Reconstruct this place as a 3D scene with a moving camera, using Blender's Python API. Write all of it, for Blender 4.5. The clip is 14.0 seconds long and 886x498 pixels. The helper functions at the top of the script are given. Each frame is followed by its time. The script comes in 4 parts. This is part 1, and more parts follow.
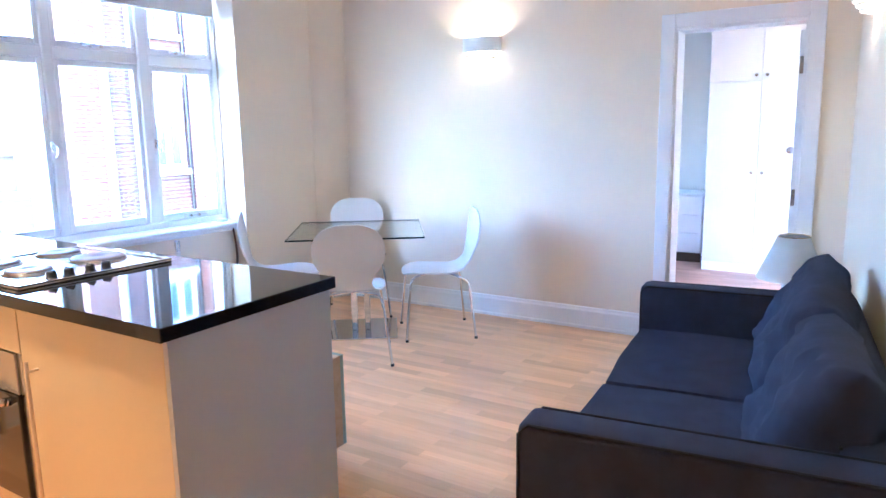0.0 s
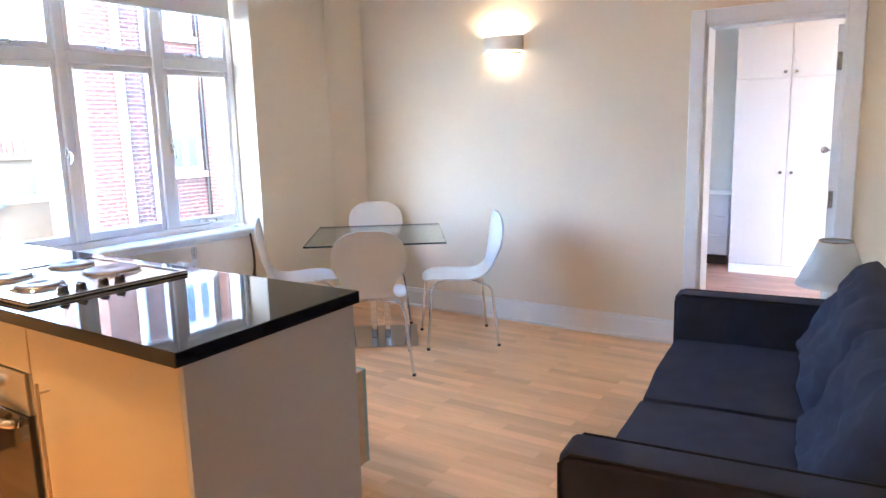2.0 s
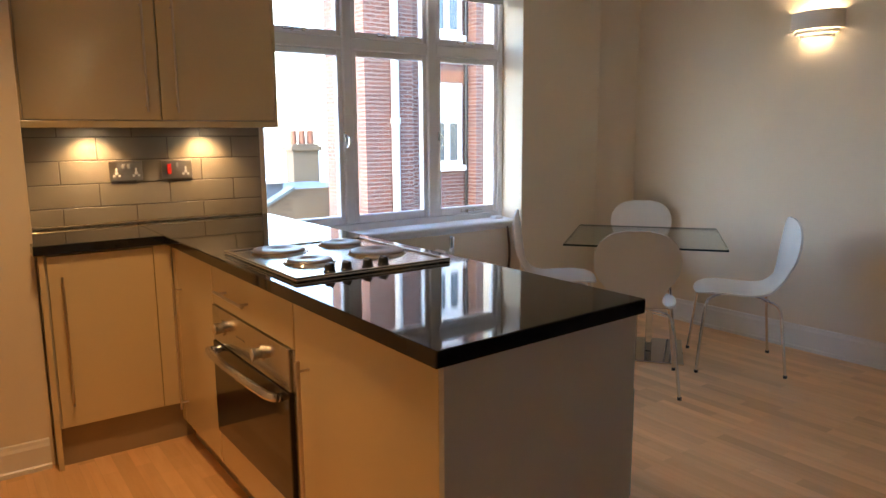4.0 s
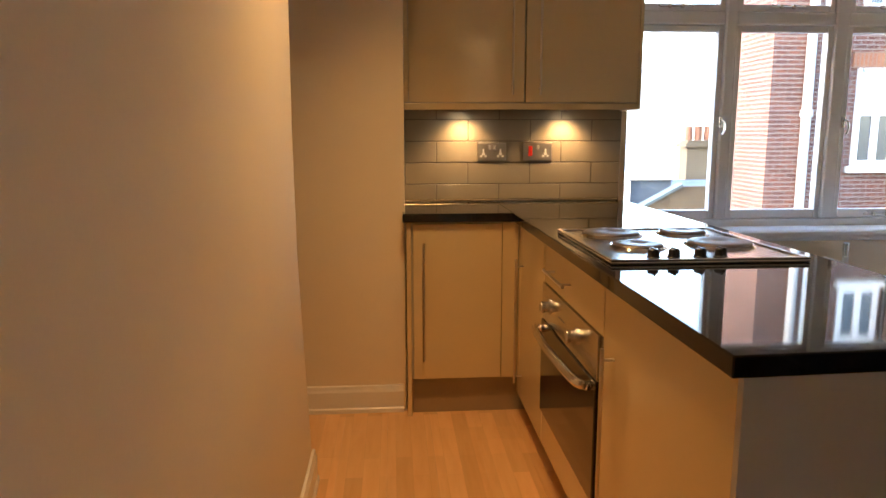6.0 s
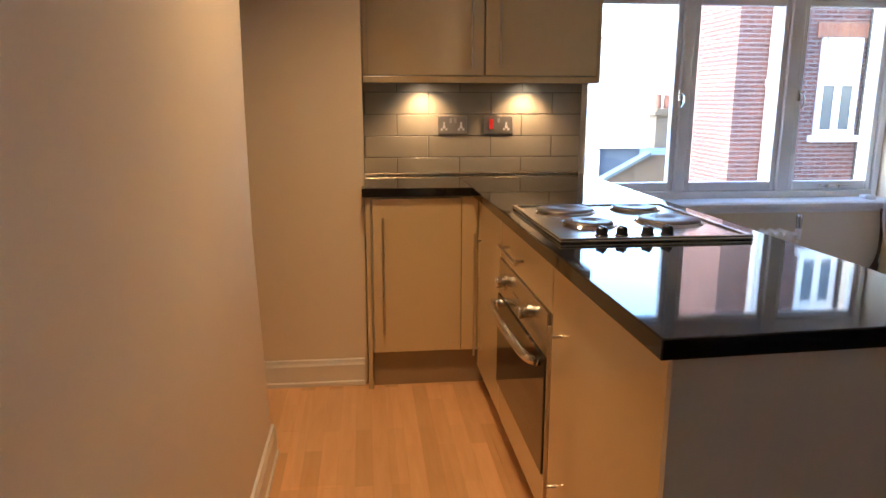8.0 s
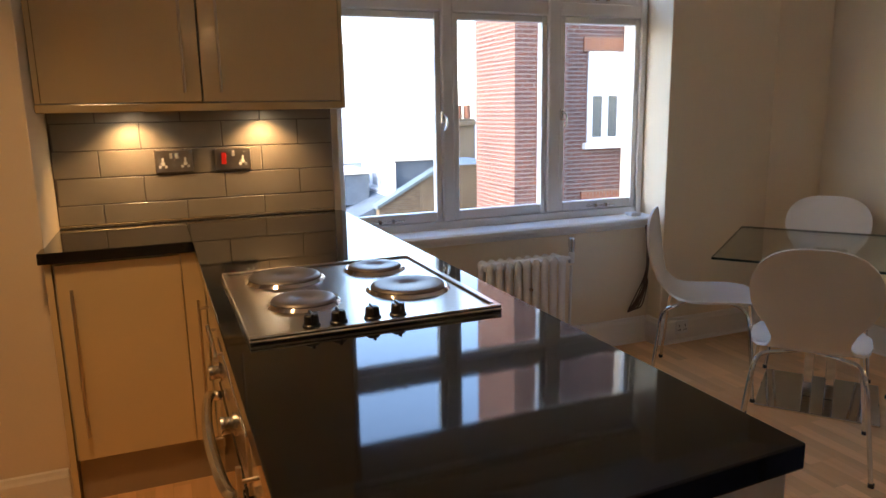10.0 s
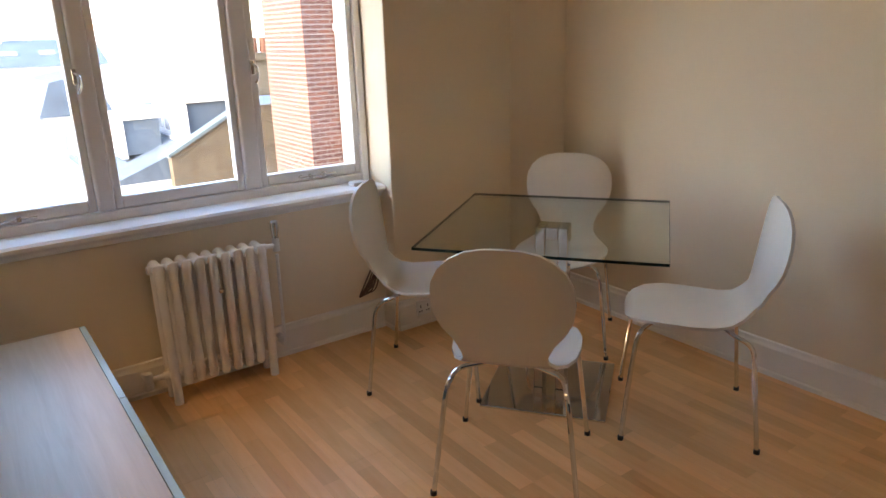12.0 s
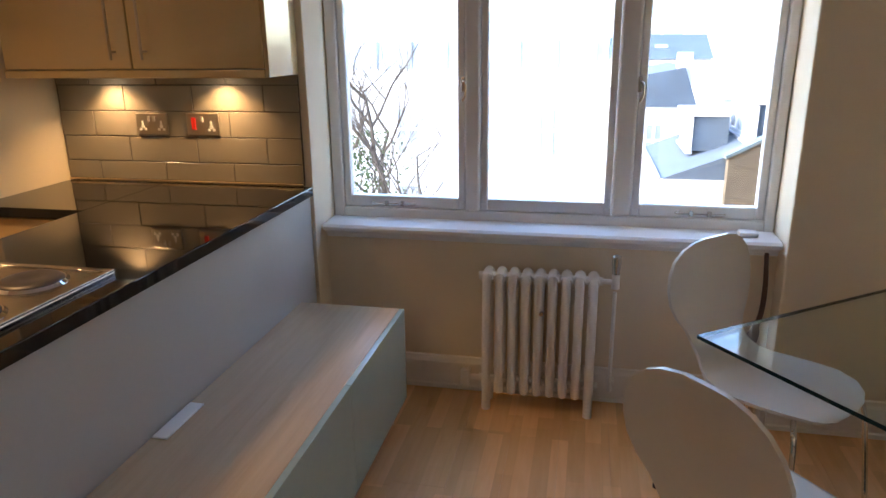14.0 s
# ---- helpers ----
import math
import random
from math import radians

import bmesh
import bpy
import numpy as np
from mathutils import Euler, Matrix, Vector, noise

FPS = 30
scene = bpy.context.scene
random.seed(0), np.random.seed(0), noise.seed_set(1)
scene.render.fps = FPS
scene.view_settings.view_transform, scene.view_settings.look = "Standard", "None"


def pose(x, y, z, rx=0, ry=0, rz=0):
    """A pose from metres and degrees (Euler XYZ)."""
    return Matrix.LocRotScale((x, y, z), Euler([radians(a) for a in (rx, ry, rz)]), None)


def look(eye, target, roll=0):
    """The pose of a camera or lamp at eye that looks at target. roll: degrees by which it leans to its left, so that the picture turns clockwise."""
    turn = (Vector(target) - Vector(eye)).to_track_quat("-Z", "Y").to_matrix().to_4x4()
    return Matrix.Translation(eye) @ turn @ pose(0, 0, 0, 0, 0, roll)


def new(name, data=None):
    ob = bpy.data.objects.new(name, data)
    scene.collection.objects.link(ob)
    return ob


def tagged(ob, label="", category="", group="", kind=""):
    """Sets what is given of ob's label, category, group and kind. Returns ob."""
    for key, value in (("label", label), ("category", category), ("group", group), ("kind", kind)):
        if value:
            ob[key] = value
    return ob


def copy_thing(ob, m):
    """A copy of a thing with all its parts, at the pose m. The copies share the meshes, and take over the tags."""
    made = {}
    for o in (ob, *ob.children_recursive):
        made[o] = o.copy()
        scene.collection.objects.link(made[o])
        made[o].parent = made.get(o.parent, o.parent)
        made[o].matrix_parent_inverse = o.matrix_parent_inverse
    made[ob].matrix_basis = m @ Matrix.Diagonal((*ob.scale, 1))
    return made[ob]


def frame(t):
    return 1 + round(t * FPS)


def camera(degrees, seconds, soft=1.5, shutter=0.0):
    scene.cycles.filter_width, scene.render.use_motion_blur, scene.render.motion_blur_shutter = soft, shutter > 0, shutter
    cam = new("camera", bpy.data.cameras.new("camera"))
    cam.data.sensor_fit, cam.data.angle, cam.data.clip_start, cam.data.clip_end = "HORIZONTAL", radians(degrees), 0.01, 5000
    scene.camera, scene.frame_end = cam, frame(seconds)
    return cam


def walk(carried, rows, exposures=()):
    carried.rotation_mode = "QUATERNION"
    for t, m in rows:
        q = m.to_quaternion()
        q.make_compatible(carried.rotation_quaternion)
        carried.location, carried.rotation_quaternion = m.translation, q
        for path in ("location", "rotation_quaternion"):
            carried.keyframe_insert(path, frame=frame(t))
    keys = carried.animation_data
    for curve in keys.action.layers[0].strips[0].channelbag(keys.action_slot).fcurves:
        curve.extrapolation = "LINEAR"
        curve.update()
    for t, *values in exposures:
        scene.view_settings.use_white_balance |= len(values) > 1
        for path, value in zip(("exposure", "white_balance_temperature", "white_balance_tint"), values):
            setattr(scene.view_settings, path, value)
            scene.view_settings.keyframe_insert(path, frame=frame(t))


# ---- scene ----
cam = camera(65.1, 14.0)
PATH = [
    (0, (0.046, 0.052, 1.389), (1.704, 1.118, 1.051), -1.0),
    (0.5, (0.136, 0.102, 1.379), (1.931, 0.916, 1.037), -1.5),
    (1, (0.163, 0.115, 1.396), (1.981, 0.875, 1.053), -1.5),
    (1.5, (0.133, 0.131, 1.427), (1.903, 0.996, 1.084), -1.3),
    (2, (0.131, 0.16, 1.407), (1.766, 1.262, 1.068), -1.5),
    (2.2, (0.134, 0.18, 1.401), (1.733, 1.332, 1.064), -1.6),
    (4.3, (0.313, 0.512, 1.322), (1.31, 2.214, 0.997), -0.3),
    (4.5, (0.327, 0.544, 1.308), (1.2, 2.314, 0.984), -0.3),
    (5, (0.395, 0.536, 1.294), (0.964, 2.427, 0.979), -0.3),
    (5.5, (0.478, 0.506, 1.274), (0.776, 2.46, 0.966), -0.3),
    (6, (0.507, 0.499, 1.27), (0.649, 2.467, 0.943), -0.1),
    (6.5, (0.512, 0.503, 1.27), (0.542, 2.442, 0.779), -0.2),
    (7, (0.527, 0.492, 1.282), (0.526, 2.415, 0.734), -0.0),
    (7.5, (0.521, 0.487, 1.293), (0.556, 2.416, 0.765), 0.0),
    (8, (0.564, 0.49, 1.302), (0.783, 2.433, 0.883), 0.1),
    (8.2, (0.604, 0.514, 1.297), (0.894, 2.461, 0.943), 0.1),
    (10.3, (1.106, 0.953, 1.373), (1.859, 2.758, 0.954), -1.0),
    (10.5, (1.239, 0.957, 1.373), (1.951, 2.758, 0.872), -1.2),
    (11, (1.474, 0.978, 1.426), (2.306, 2.71, 0.871), -1.5),
    (11.5, (1.655, 1.098, 1.439), (2.735, 2.681, 0.866), -1.5),
    (12, (1.849, 1.211, 1.446), (2.952, 2.771, 0.854), -1.7),
    (12.5, (2.072, 1.255, 1.491), (2.879, 2.983, 0.89), -1.4),
    (13, (2.309, 1.284, 1.472), (2.671, 3.166, 0.899), -1.4),
    (13.5, (2.551, 1.345, 1.494), (2.513, 3.264, 0.931), -1.3),
    (14, (2.803, 1.353, 1.501), (2.41, 3.228, 0.927), -0.7),
]
walk(cam, [(t, look(eye, target, roll)) for t, eye, target, roll in PATH],
     exposures=[(0.0, 5.68, 4230, 10), (1.0, 5.62, 4550, 10), (2.2, 5.18, 5100, 10), (4.3, 3.82, 6000, 10), (6.0, 3.88, 6350, 10), (8.2, 4.0, 5300, 11), (10.3, 3.42, 6300, 13), (12.0, 3.9, 6850, 13), (14.0, 3.66, 6050, 12)])

# ---- world, sun and lamps ----
SUN = Vector((-0.87, -0.13, 0.46)).normalized()
world = bpy.data.worlds.new("sky")
scene.world = world
world.use_nodes = True
wn = world.node_tree
sky = wn.nodes.new("ShaderNodeTexSky")
sky.sky_type = "NISHITA"
sky.sun_disc = False
sky.sun_elevation = math.asin(SUN.z)
sky.sun_rotation = math.atan2(SUN.x, SUN.y)
sky.air_density, sky.dust_density, sky.ozone_density = 1.0, 1.2, 1.0
wn.links.new(sky.outputs["Color"], wn.nodes["Background"].inputs["Color"])
wn.nodes["Background"].inputs["Strength"].default_value = 0.15

sun_data = bpy.data.lights.new("sun", "SUN")
sun_data.energy, sun_data.angle, sun_data.color = 0.15, radians(10), (1.0, 0.95, 0.88)
sun = new("sun", sun_data)
sun.matrix_basis = look(SUN * 60, (0, 0, 0))


def lamp(name, kind, energy, colour, place, size=0.05, target=None, cone=0.0, blend=0.6):
    data = bpy.data.lights.new(name, kind)
    data.energy, data.color = energy, colour
    if kind == "AREA":
        data.size = size
    else:
        data.shadow_soft_size = size
    if kind == "SPOT":
        data.spot_size, data.spot_blend = radians(cone), blend
    ob = new(name, data)
    ob.matrix_basis = look(place, target) if target else pose(*place)
    return ob


WARM = (1.0, 0.62, 0.28)
lamp("kitchen_downlight_bulb", "SPOT", 6.7, (1.0, 0.57, 0.22), (0.66, 2.55, 2.56), 0.12, (0.66, 2.55, 0), 112, 1.0)
for sx in (0.855, 1.36):
    lamp("cabinet_spot_bulb", "SPOT", 1.55, (1.0, 0.57, 0.22), (sx, 3.925, 1.384), 0.02, (sx, 3.965, 0), 125, 0.8)
# the last one, at x 1.40, is an assumed light out of view
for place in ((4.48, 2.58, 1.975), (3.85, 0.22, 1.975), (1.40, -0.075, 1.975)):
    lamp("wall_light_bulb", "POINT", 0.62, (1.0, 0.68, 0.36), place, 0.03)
# daylight in the bedroom's own window opening
bed = bpy.data.lights.new("bedroom_window_light", "AREA")
bed.shape, bed.size, bed.size_y, bed.energy, bed.color = "RECTANGLE", 0.85, 0.9, 0.022, (0.86, 0.92, 1.0)
new("bedroom_window_light", bed).matrix_basis = look((5.92, 3.205, 1.5), (5.92, 0, 1.3))


# ---- materials ----
def material(name, colour, rough=0.5, metal=0.0, vary=0.06, scale=6.0, bump=0.0, grain=60.0, spec=0.5, coat=0.0, rvary=0.08):
    m = bpy.data.materials.new(name)
    m.use_nodes = True
    nt = m.node_tree
    b = nt.nodes["Principled BSDF"]
    b.inputs["Metallic"].default_value = metal
    b.inputs["Specular IOR Level"].default_value = spec
    b.inputs["Coat Weight"].default_value = coat
    b.inputs["Coat Roughness"].default_value = 0.08
    tc = nt.nodes.new("ShaderNodeTexCoord")
    n1 = nt.nodes.new("ShaderNodeTexNoise")
    n1.inputs["Scale"].default_value, n1.inputs["Detail"].default_value = scale, 5.0
    nt.links.new(tc.outputs["Object"], n1.inputs["Vector"])
    n2 = nt.nodes.new("ShaderNodeTexNoise")
    n2.inputs["Scale"].default_value, n2.inputs["Detail"].default_value = grain, 3.0
    nt.links.new(tc.outputs["Object"], n2.inputs["Vector"])
    mixn = nt.nodes.new("ShaderNodeMath")
    mixn.operation = "MULTIPLY_ADD"
    nt.links.new(n2.outputs["Fac"], mixn.inputs[0])
    mixn.inputs[1].default_value = 0.35
    nt.links.new(n1.outputs["Fac"], mixn.inputs[2])
    ramp = nt.nodes.new("ShaderNodeMapRange")
    ramp.inputs["From Min"].default_value, ramp.inputs["From Max"].default_value = 0.4, 0.95
    ramp.inputs["To Min"].default_value, ramp.inputs["To Max"].default_value = 1 - vary, 1 + vary
    nt.links.new(mixn.outputs[0], ramp.inputs["Value"])
    hsv = nt.nodes.new("ShaderNodeHueSaturation")
    hsv.inputs["Color"].default_value = (*colour, 1)
    nt.links.new(ramp.outputs["Result"], hsv.inputs["Value"])
    nt.links.new(hsv.outputs["Color"], b.inputs["Base Color"])
    rr = nt.nodes.new("ShaderNodeMapRange")
    rr.inputs["To Min"].default_value = max(0.01, rough * (1 - rvary))
    rr.inputs["To Max"].default_value = min(1.0, rough * (1 + rvary))
    nt.links.new(n1.outputs["Fac"], rr.inputs["Value"])
    nt.links.new(rr.outputs["Result"], b.inputs["Roughness"])
    if bump:
        bp = nt.nodes.new("ShaderNodeBump")
        bp.inputs["Strength"].default_value, bp.inputs["Distance"].default_value = bump, 0.002
        nt.links.new(n2.outputs["Fac"], bp.inputs["Height"])
        nt.links.new(bp.outputs["Normal"], b.inputs["Normal"])
    return m


def streaked(name, light, dark, rough, stretch, scale=8.0, bump=0.1, strips=None, spec=0.5):
    """Wood: grain drawn out along one axis; strips = (length, width) adds narrow laminate blocks along y."""
    m = material(name, light, rough, spec=spec)
    nt = m.node_tree
    b = nt.nodes["Principled BSDF"]
    tc = nt.nodes["Texture Coordinate"]
    mp = nt.nodes.new("ShaderNodeMapping")
    mp.inputs["Scale"].default_value = stretch
    nt.links.new(tc.outputs["Object"], mp.inputs["Vector"])
    n = nt.nodes.new("ShaderNodeTexNoise")
    n.inputs["Scale"].default_value, n.inputs["Detail"].default_value, n.inputs["Roughness"].default_value = scale, 6.0, 0.6
    n.inputs["Distortion"].default_value = 0.4
    nt.links.new(mp.outputs["Vector"], n.inputs["Vector"])
    rmp = nt.nodes.new("ShaderNodeValToRGB")
    rmp.color_ramp.elements[0].position, rmp.color_ramp.elements[1].position = 0.3, 0.72
    rmp.color_ramp.elements[0].color, rmp.color_ramp.elements[1].color = (*dark, 1), (*light, 1)
    nt.links.new(n.outputs["Fac"], rmp.inputs["Fac"])
    colour = rmp.outputs["Color"]
    if strips:
        rot = nt.nodes.new("ShaderNodeMapping")
        rot.inputs["Rotation"].default_value = (0, 0, radians(90))
        nt.links.new(tc.outputs["Object"], rot.inputs["Vector"])
        br = nt.nodes.new("ShaderNodeTexBrick")
        br.inputs["Scale"].default_value = 1.0
        br.inputs["Brick Width"].default_value, br.inputs["Row Height"].default_value = strips
        br.inputs["Mortar Size"].default_value, br.inputs["Bias"].default_value = 0.0006, 0.0
        br.offset, br.squash = 0.37, 1.0
        br.inputs["Color1"].default_value = (0.84, 0.795, 0.74, 1)
        br.inputs["Color2"].default_value = (1.10, 1.10, 1.09, 1)
        br.inputs["Mortar"].default_value = (0.86, 0.82, 0.77, 1)
        nt.links.new(rot.outputs["Vector"], br.inputs["Vector"])
        mul = nt.nodes.new("ShaderNodeMix")
        mul.data_type, mul.blend_type = "RGBA", "MULTIPLY"
        mul.inputs["Factor"].default_value = 1.0
        nt.links.new(colour, mul.inputs["A"])
        nt.links.new(br.outputs["Color"], mul.inputs["B"])
        colour = mul.outputs["Result"]
        info = nt.nodes.new("ShaderNodeObjectInfo")
        mr = nt.nodes.new("ShaderNodeMapRange")
        mr.inputs["To Min"].default_value, mr.inputs["To Max"].default_value = 0.95, 1.05
        nt.links.new(info.outputs["Random"], mr.inputs["Value"])
        hs = nt.nodes.new("ShaderNodeHueSaturation")
        nt.links.new(colour, hs.inputs["Color"])
        nt.links.new(mr.outputs["Result"], hs.inputs["Value"])
        colour = hs.outputs["Color"]
    nt.links.new(colour, b.inputs["Base Color"])
    bp = nt.nodes.new("ShaderNodeBump")
    bp.inputs["Strength"].default_value, bp.inputs["Distance"].default_value = bump, 0.001
    nt.links.new(n.outputs["Fac"], bp.inputs["Height"])
    nt.links.new(bp.outputs["Normal"], b.inputs["Normal"])
    return m


def bricked(name, c1, c2, mortar, turn=0.0, course=0.075, length=0.225):
    """Brickwork on an upright face: courses by z, lengths along x (turn 0) or y (turn 90)."""
    m = material(name, c1, 0.85)
    nt = m.node_tree
    b = nt.nodes["Principled BSDF"]
    tc = nt.nodes["Texture Coordinate"]
    sep, com = nt.nodes.new("ShaderNodeSeparateXYZ"), nt.nodes.new("ShaderNodeCombineXYZ")
    nt.links.new(tc.outputs["Object"], sep.inputs["Vector"])
    add = nt.nodes.new("ShaderNodeMath")
    add.operation = "ADD"
    nt.links.new(sep.outputs["X"], add.inputs[0])
    nt.links.new(sep.outputs["Y"], add.inputs[1])
    nt.links.new(add.outputs[0], com.inputs["X"])
    nt.links.new(sep.outputs["Z"], com.inputs["Y"])
    br = nt.nodes.new("ShaderNodeTexBrick")
    br.inputs["Scale"].default_value = 1.0
    br.inputs["Brick Width"].default_value, br.inputs["Row Height"].default_value = length, course
    br.inputs["Mortar Size"].default_value = 0.010
    br.inputs["Color1"].default_value, br.inputs["Color2"].default_value = (*c1, 1), (*c2, 1)
    br.inputs["Mortar"].default_value = (*mortar, 1)
    nt.links.new(com.outputs["Vector"], br.inputs["Vector"])
    n = nt.nodes.new("ShaderNodeTexNoise")
    n.inputs["Scale"].default_value = 1.3
    nt.links.new(tc.outputs["Object"], n.inputs["Vector"])
    mr = nt.nodes.new("ShaderNodeMapRange")
    mr.inputs["To Min"].default_value, mr.inputs["To Max"].default_value = 0.7, 1.3
    nt.links.new(n.outputs["Fac"], mr.inputs["Value"])
    hs = nt.nodes.new("ShaderNodeHueSaturation")
    nt.links.new(br.outputs["Color"], hs.inputs["Color"])
    nt.links.new(mr.outputs["Result"], hs.inputs["Value"])
    nt.links.new(hs.outputs["Color"], b.inputs["Base Color"])
    bp = nt.nodes.new("ShaderNodeBump")
    bp.inputs["Strength"].default_value, bp.inputs["Distance"].default_value = 0.7, 0.01
    bp.invert = True
    nt.links.new(br.outputs["Fac"], bp.inputs["Height"])
    nt.links.new(bp.outputs["Normal"], b.inputs["Normal"])
    return m


def clear(name, tint=(0.97, 0.99, 0.98), gloss=0.03):
    """Thin clear glass: what lies behind shows through, with a faint mirror sheen."""
    m = bpy.data.materials.new(name)
    m.use_nodes = True
    nt = m.node_tree
    nt.nodes.remove(nt.nodes["Principled BSDF"])
    out = nt.nodes["Material Output"]
    tr, gl, mx, lw, pw, ma = (nt.nodes.new(k) for k in ("ShaderNodeBsdfTransparent", "ShaderNodeBsdfGlossy", "ShaderNodeMixShader", "ShaderNodeLayerWeight", "ShaderNodeMath", "ShaderNodeMath"))
    tr.inputs["Color"].default_value = (*tint, 1)
    gl.inputs["Roughness"].default_value = 0.01
    lw.inputs["Blend"].default_value = 0.5
    pw.operation, ma.operation = "POWER", "MULTIPLY_ADD"
    pw.inputs[1].default_value = 4.0
    ma.inputs[1].default_value, ma.inputs[2].default_value = 0.6, gloss
    nt.links.new(lw.outputs["Facing"], pw.inputs[0])
    nt.links.new(pw.outputs[0], ma.inputs[0])
    nt.links.new(ma.outputs[0], mx.inputs["Fac"])
    nt.links.new(tr.outputs[0], mx.inputs[1])
    nt.links.new(gl.outputs[0], mx.inputs[2])
    nt.links.new(mx.outputs[0], out.inputs["Surface"])
    return m


def glowing(name, colour, strength):
    m = material(name, (0.8, 0.8, 0.78), 0.5)
    b = m.node_tree.nodes["Principled BSDF"]
    b.inputs["Emission Color"].default_value = (*colour, 1)
    b.inputs["Emission Strength"].default_value = strength
    return m


M_WALL = material("cream_wall_paint", (0.83, 0.71, 0.53), 0.72, vary=0.03, scale=2.0, bump=0.12, grain=140, spec=0.3)
M_BEDWALL = material("bedroom_wall_paint", (0.80, 0.78, 0.72), 0.6, vary=0.03, scale=2.0, bump=0.1, grain=140)
M_CEIL = material("ceiling_paint", (0.82, 0.80, 0.76), 0.7, vary=0.02, scale=2.0, bump=0.1, grain=120)
M_WHITE = material("white_gloss_paint", (0.84, 0.83, 0.82), 0.34, vary=0.04, scale=5.0, bump=0.08, grain=90)
M_SKIRT = material("cream_gloss_paint", (0.86, 0.81, 0.73), 0.36, vary=0.04, scale=5.0, bump=0.08, grain=90)
M_FLOOR = streaked("beech_laminate", (0.88, 0.545, 0.26), (0.80, 0.455, 0.195), 0.30, (22, 2.2, 20), 1.6, 0.02, (0.42, 0.0633))
M_GAP = material("floor_joint", (0.22, 0.12, 0.06), 0.8)
M_CREAM = material("cream_cabinet_gloss", (0.68, 0.535, 0.30), 0.13, vary=0.02, scale=3.0, coat=0.4)
M_PANEL = material("white_end_panel", (0.50, 0.485, 0.455), 0.35, vary=0.03, scale=3.0)
M_CARCASS = material("cabinet_edge", (0.55, 0.49, 0.37), 0.4, vary=0.04)
M_PLINTH = material("beige_plinth", (0.36, 0.27, 0.17), 0.45, vary=0.05)
M_STEEL = material("brushed_steel", (0.62, 0.60, 0.56), 0.23, 1.0, vary=0.05, scale=20, grain=200)
M_CHROME = material("chrome", (0.75, 0.75, 0.76), 0.07, 1.0, vary=0.02)
M_NICKEL = material("satin_handle", (0.60, 0.52, 0.40), 0.34, 1.0, vary=0.04)
M_GRANITE = material("black_worktop", (0.010, 0.010, 0.011), 0.045, vary=0.5, scale=120, grain=400, coat=0.0, spec=0.5)
M_TILE = material("taupe_tile_glaze", (0.28, 0.245, 0.20), 0.18, vary=0.05, scale=9, bump=0.15, grain=14)
M_GROUT = material("tile_grout", (0.13, 0.11, 0.09), 0.9)
M_BRASS = material("brass_trim", (0.72, 0.60, 0.40), 0.22, 1.0)
M_BLACK = material("black_plastic", (0.012, 0.012, 0.013), 0.35)
M_PLATE = material("grey_hotplate", (0.16, 0.15, 0.15), 0.42, 0.6, vary=0.1, scale=14)
M_OVENGLASS = material("dark_oven_glass", (0.012, 0.010, 0.009), 0.06, spec=0.7)
M_RED = material("red_switch", (0.65, 0.03, 0.02), 0.35)
M_SOCKET = material("socket_steel", (0.42, 0.38, 0.33), 0.28, 0.9)
M_SOFA = material("slate_fabric", (0.044, 0.045, 0.066), 0.9, vary=0.18, scale=12, bump=0.6, grain=700, spec=0.2)
M_PIPING = material("dark_piping", (0.012, 0.012, 0.016), 0.8, bump=0.3, grain=500)
M_LEG = material("dark_wood_leg", (0.06, 0.035, 0.02), 0.4)
M_CHAIR = material("white_chair_lacquer", (0.80, 0.77, 0.72), 0.22, vary=0.02, scale=4, coat=0.2)
M_TGLASS = clear("table_glass", (0.93, 0.97, 0.95))
M_GEDGE = material("glass_edge", (0.012, 0.03, 0.027), 0.22, spec=0.3)
M_PANE = clear("window_glass", (0.98, 0.99, 1.0))
M_OAK = streaked("oak_effect_board", (0.58, 0.44, 0.28), (0.48, 0.345, 0.20), 0.32, (18, 1.3, 18), 2.0, 0.05)
M_MINT = material("mint_green_lacquer", (0.36, 0.47, 0.43), 0.22, vary=0.03, scale=4)
M_RAD = material("radiator_enamel", (0.86, 0.83, 0.78), 0.34, vary=0.02, scale=16, bump=0.15, grain=60)
M_BLIND = material("blind_fabric", (0.82, 0.82, 0.80), 0.85, vary=0.03, bump=0.3, grain=400)
M_PLASTER = material("plaster_shade", (0.86, 0.82, 0.76), 0.6, vary=0.03)
M_GLOW = glowing("lit_bulb_glass", (1.0, 0.80, 0.52), 2)
M_SPOT = glowing("lit_spot_lens", (1.0, 0.82, 0.52), 3)
M_SHADE = material("lampshade_fabric", (0.88, 0.87, 0.84), 0.8, bump=0.3, grain=260)
M_PINK = material("wardrobe_paint", (0.64, 0.58, 0.56), 0.4, vary=0.03, scale=2.5)
M_RFLOOR = streaked("bedroom_laminate", (0.56, 0.31, 0.20), (0.48, 0.25, 0.155), 0.36, (40, 2.2, 20), 1.6, 0.03, (0.42, 0.0633))
M_CABLE = material("brown_cable", (0.11, 0.06, 0.04), 0.5)
M_BRICK = bricked("red_brickwork", (0.16, 0.055, 0.032), (0.095, 0.034, 0.024), (0.22, 0.18, 0.155), course=0.075)
M_LINTEL = bricked("rubbed_brick", (0.30, 0.11, 0.05), (0.26, 0.09, 0.045), (0.20, 0.13, 0.09), course=0.24, length=0.075)
M_STOCK = bricked("yellow_stock_brickwork", (0.17, 0.125, 0.07), (0.12, 0.085, 0.05), (0.15, 0.13, 0.10))
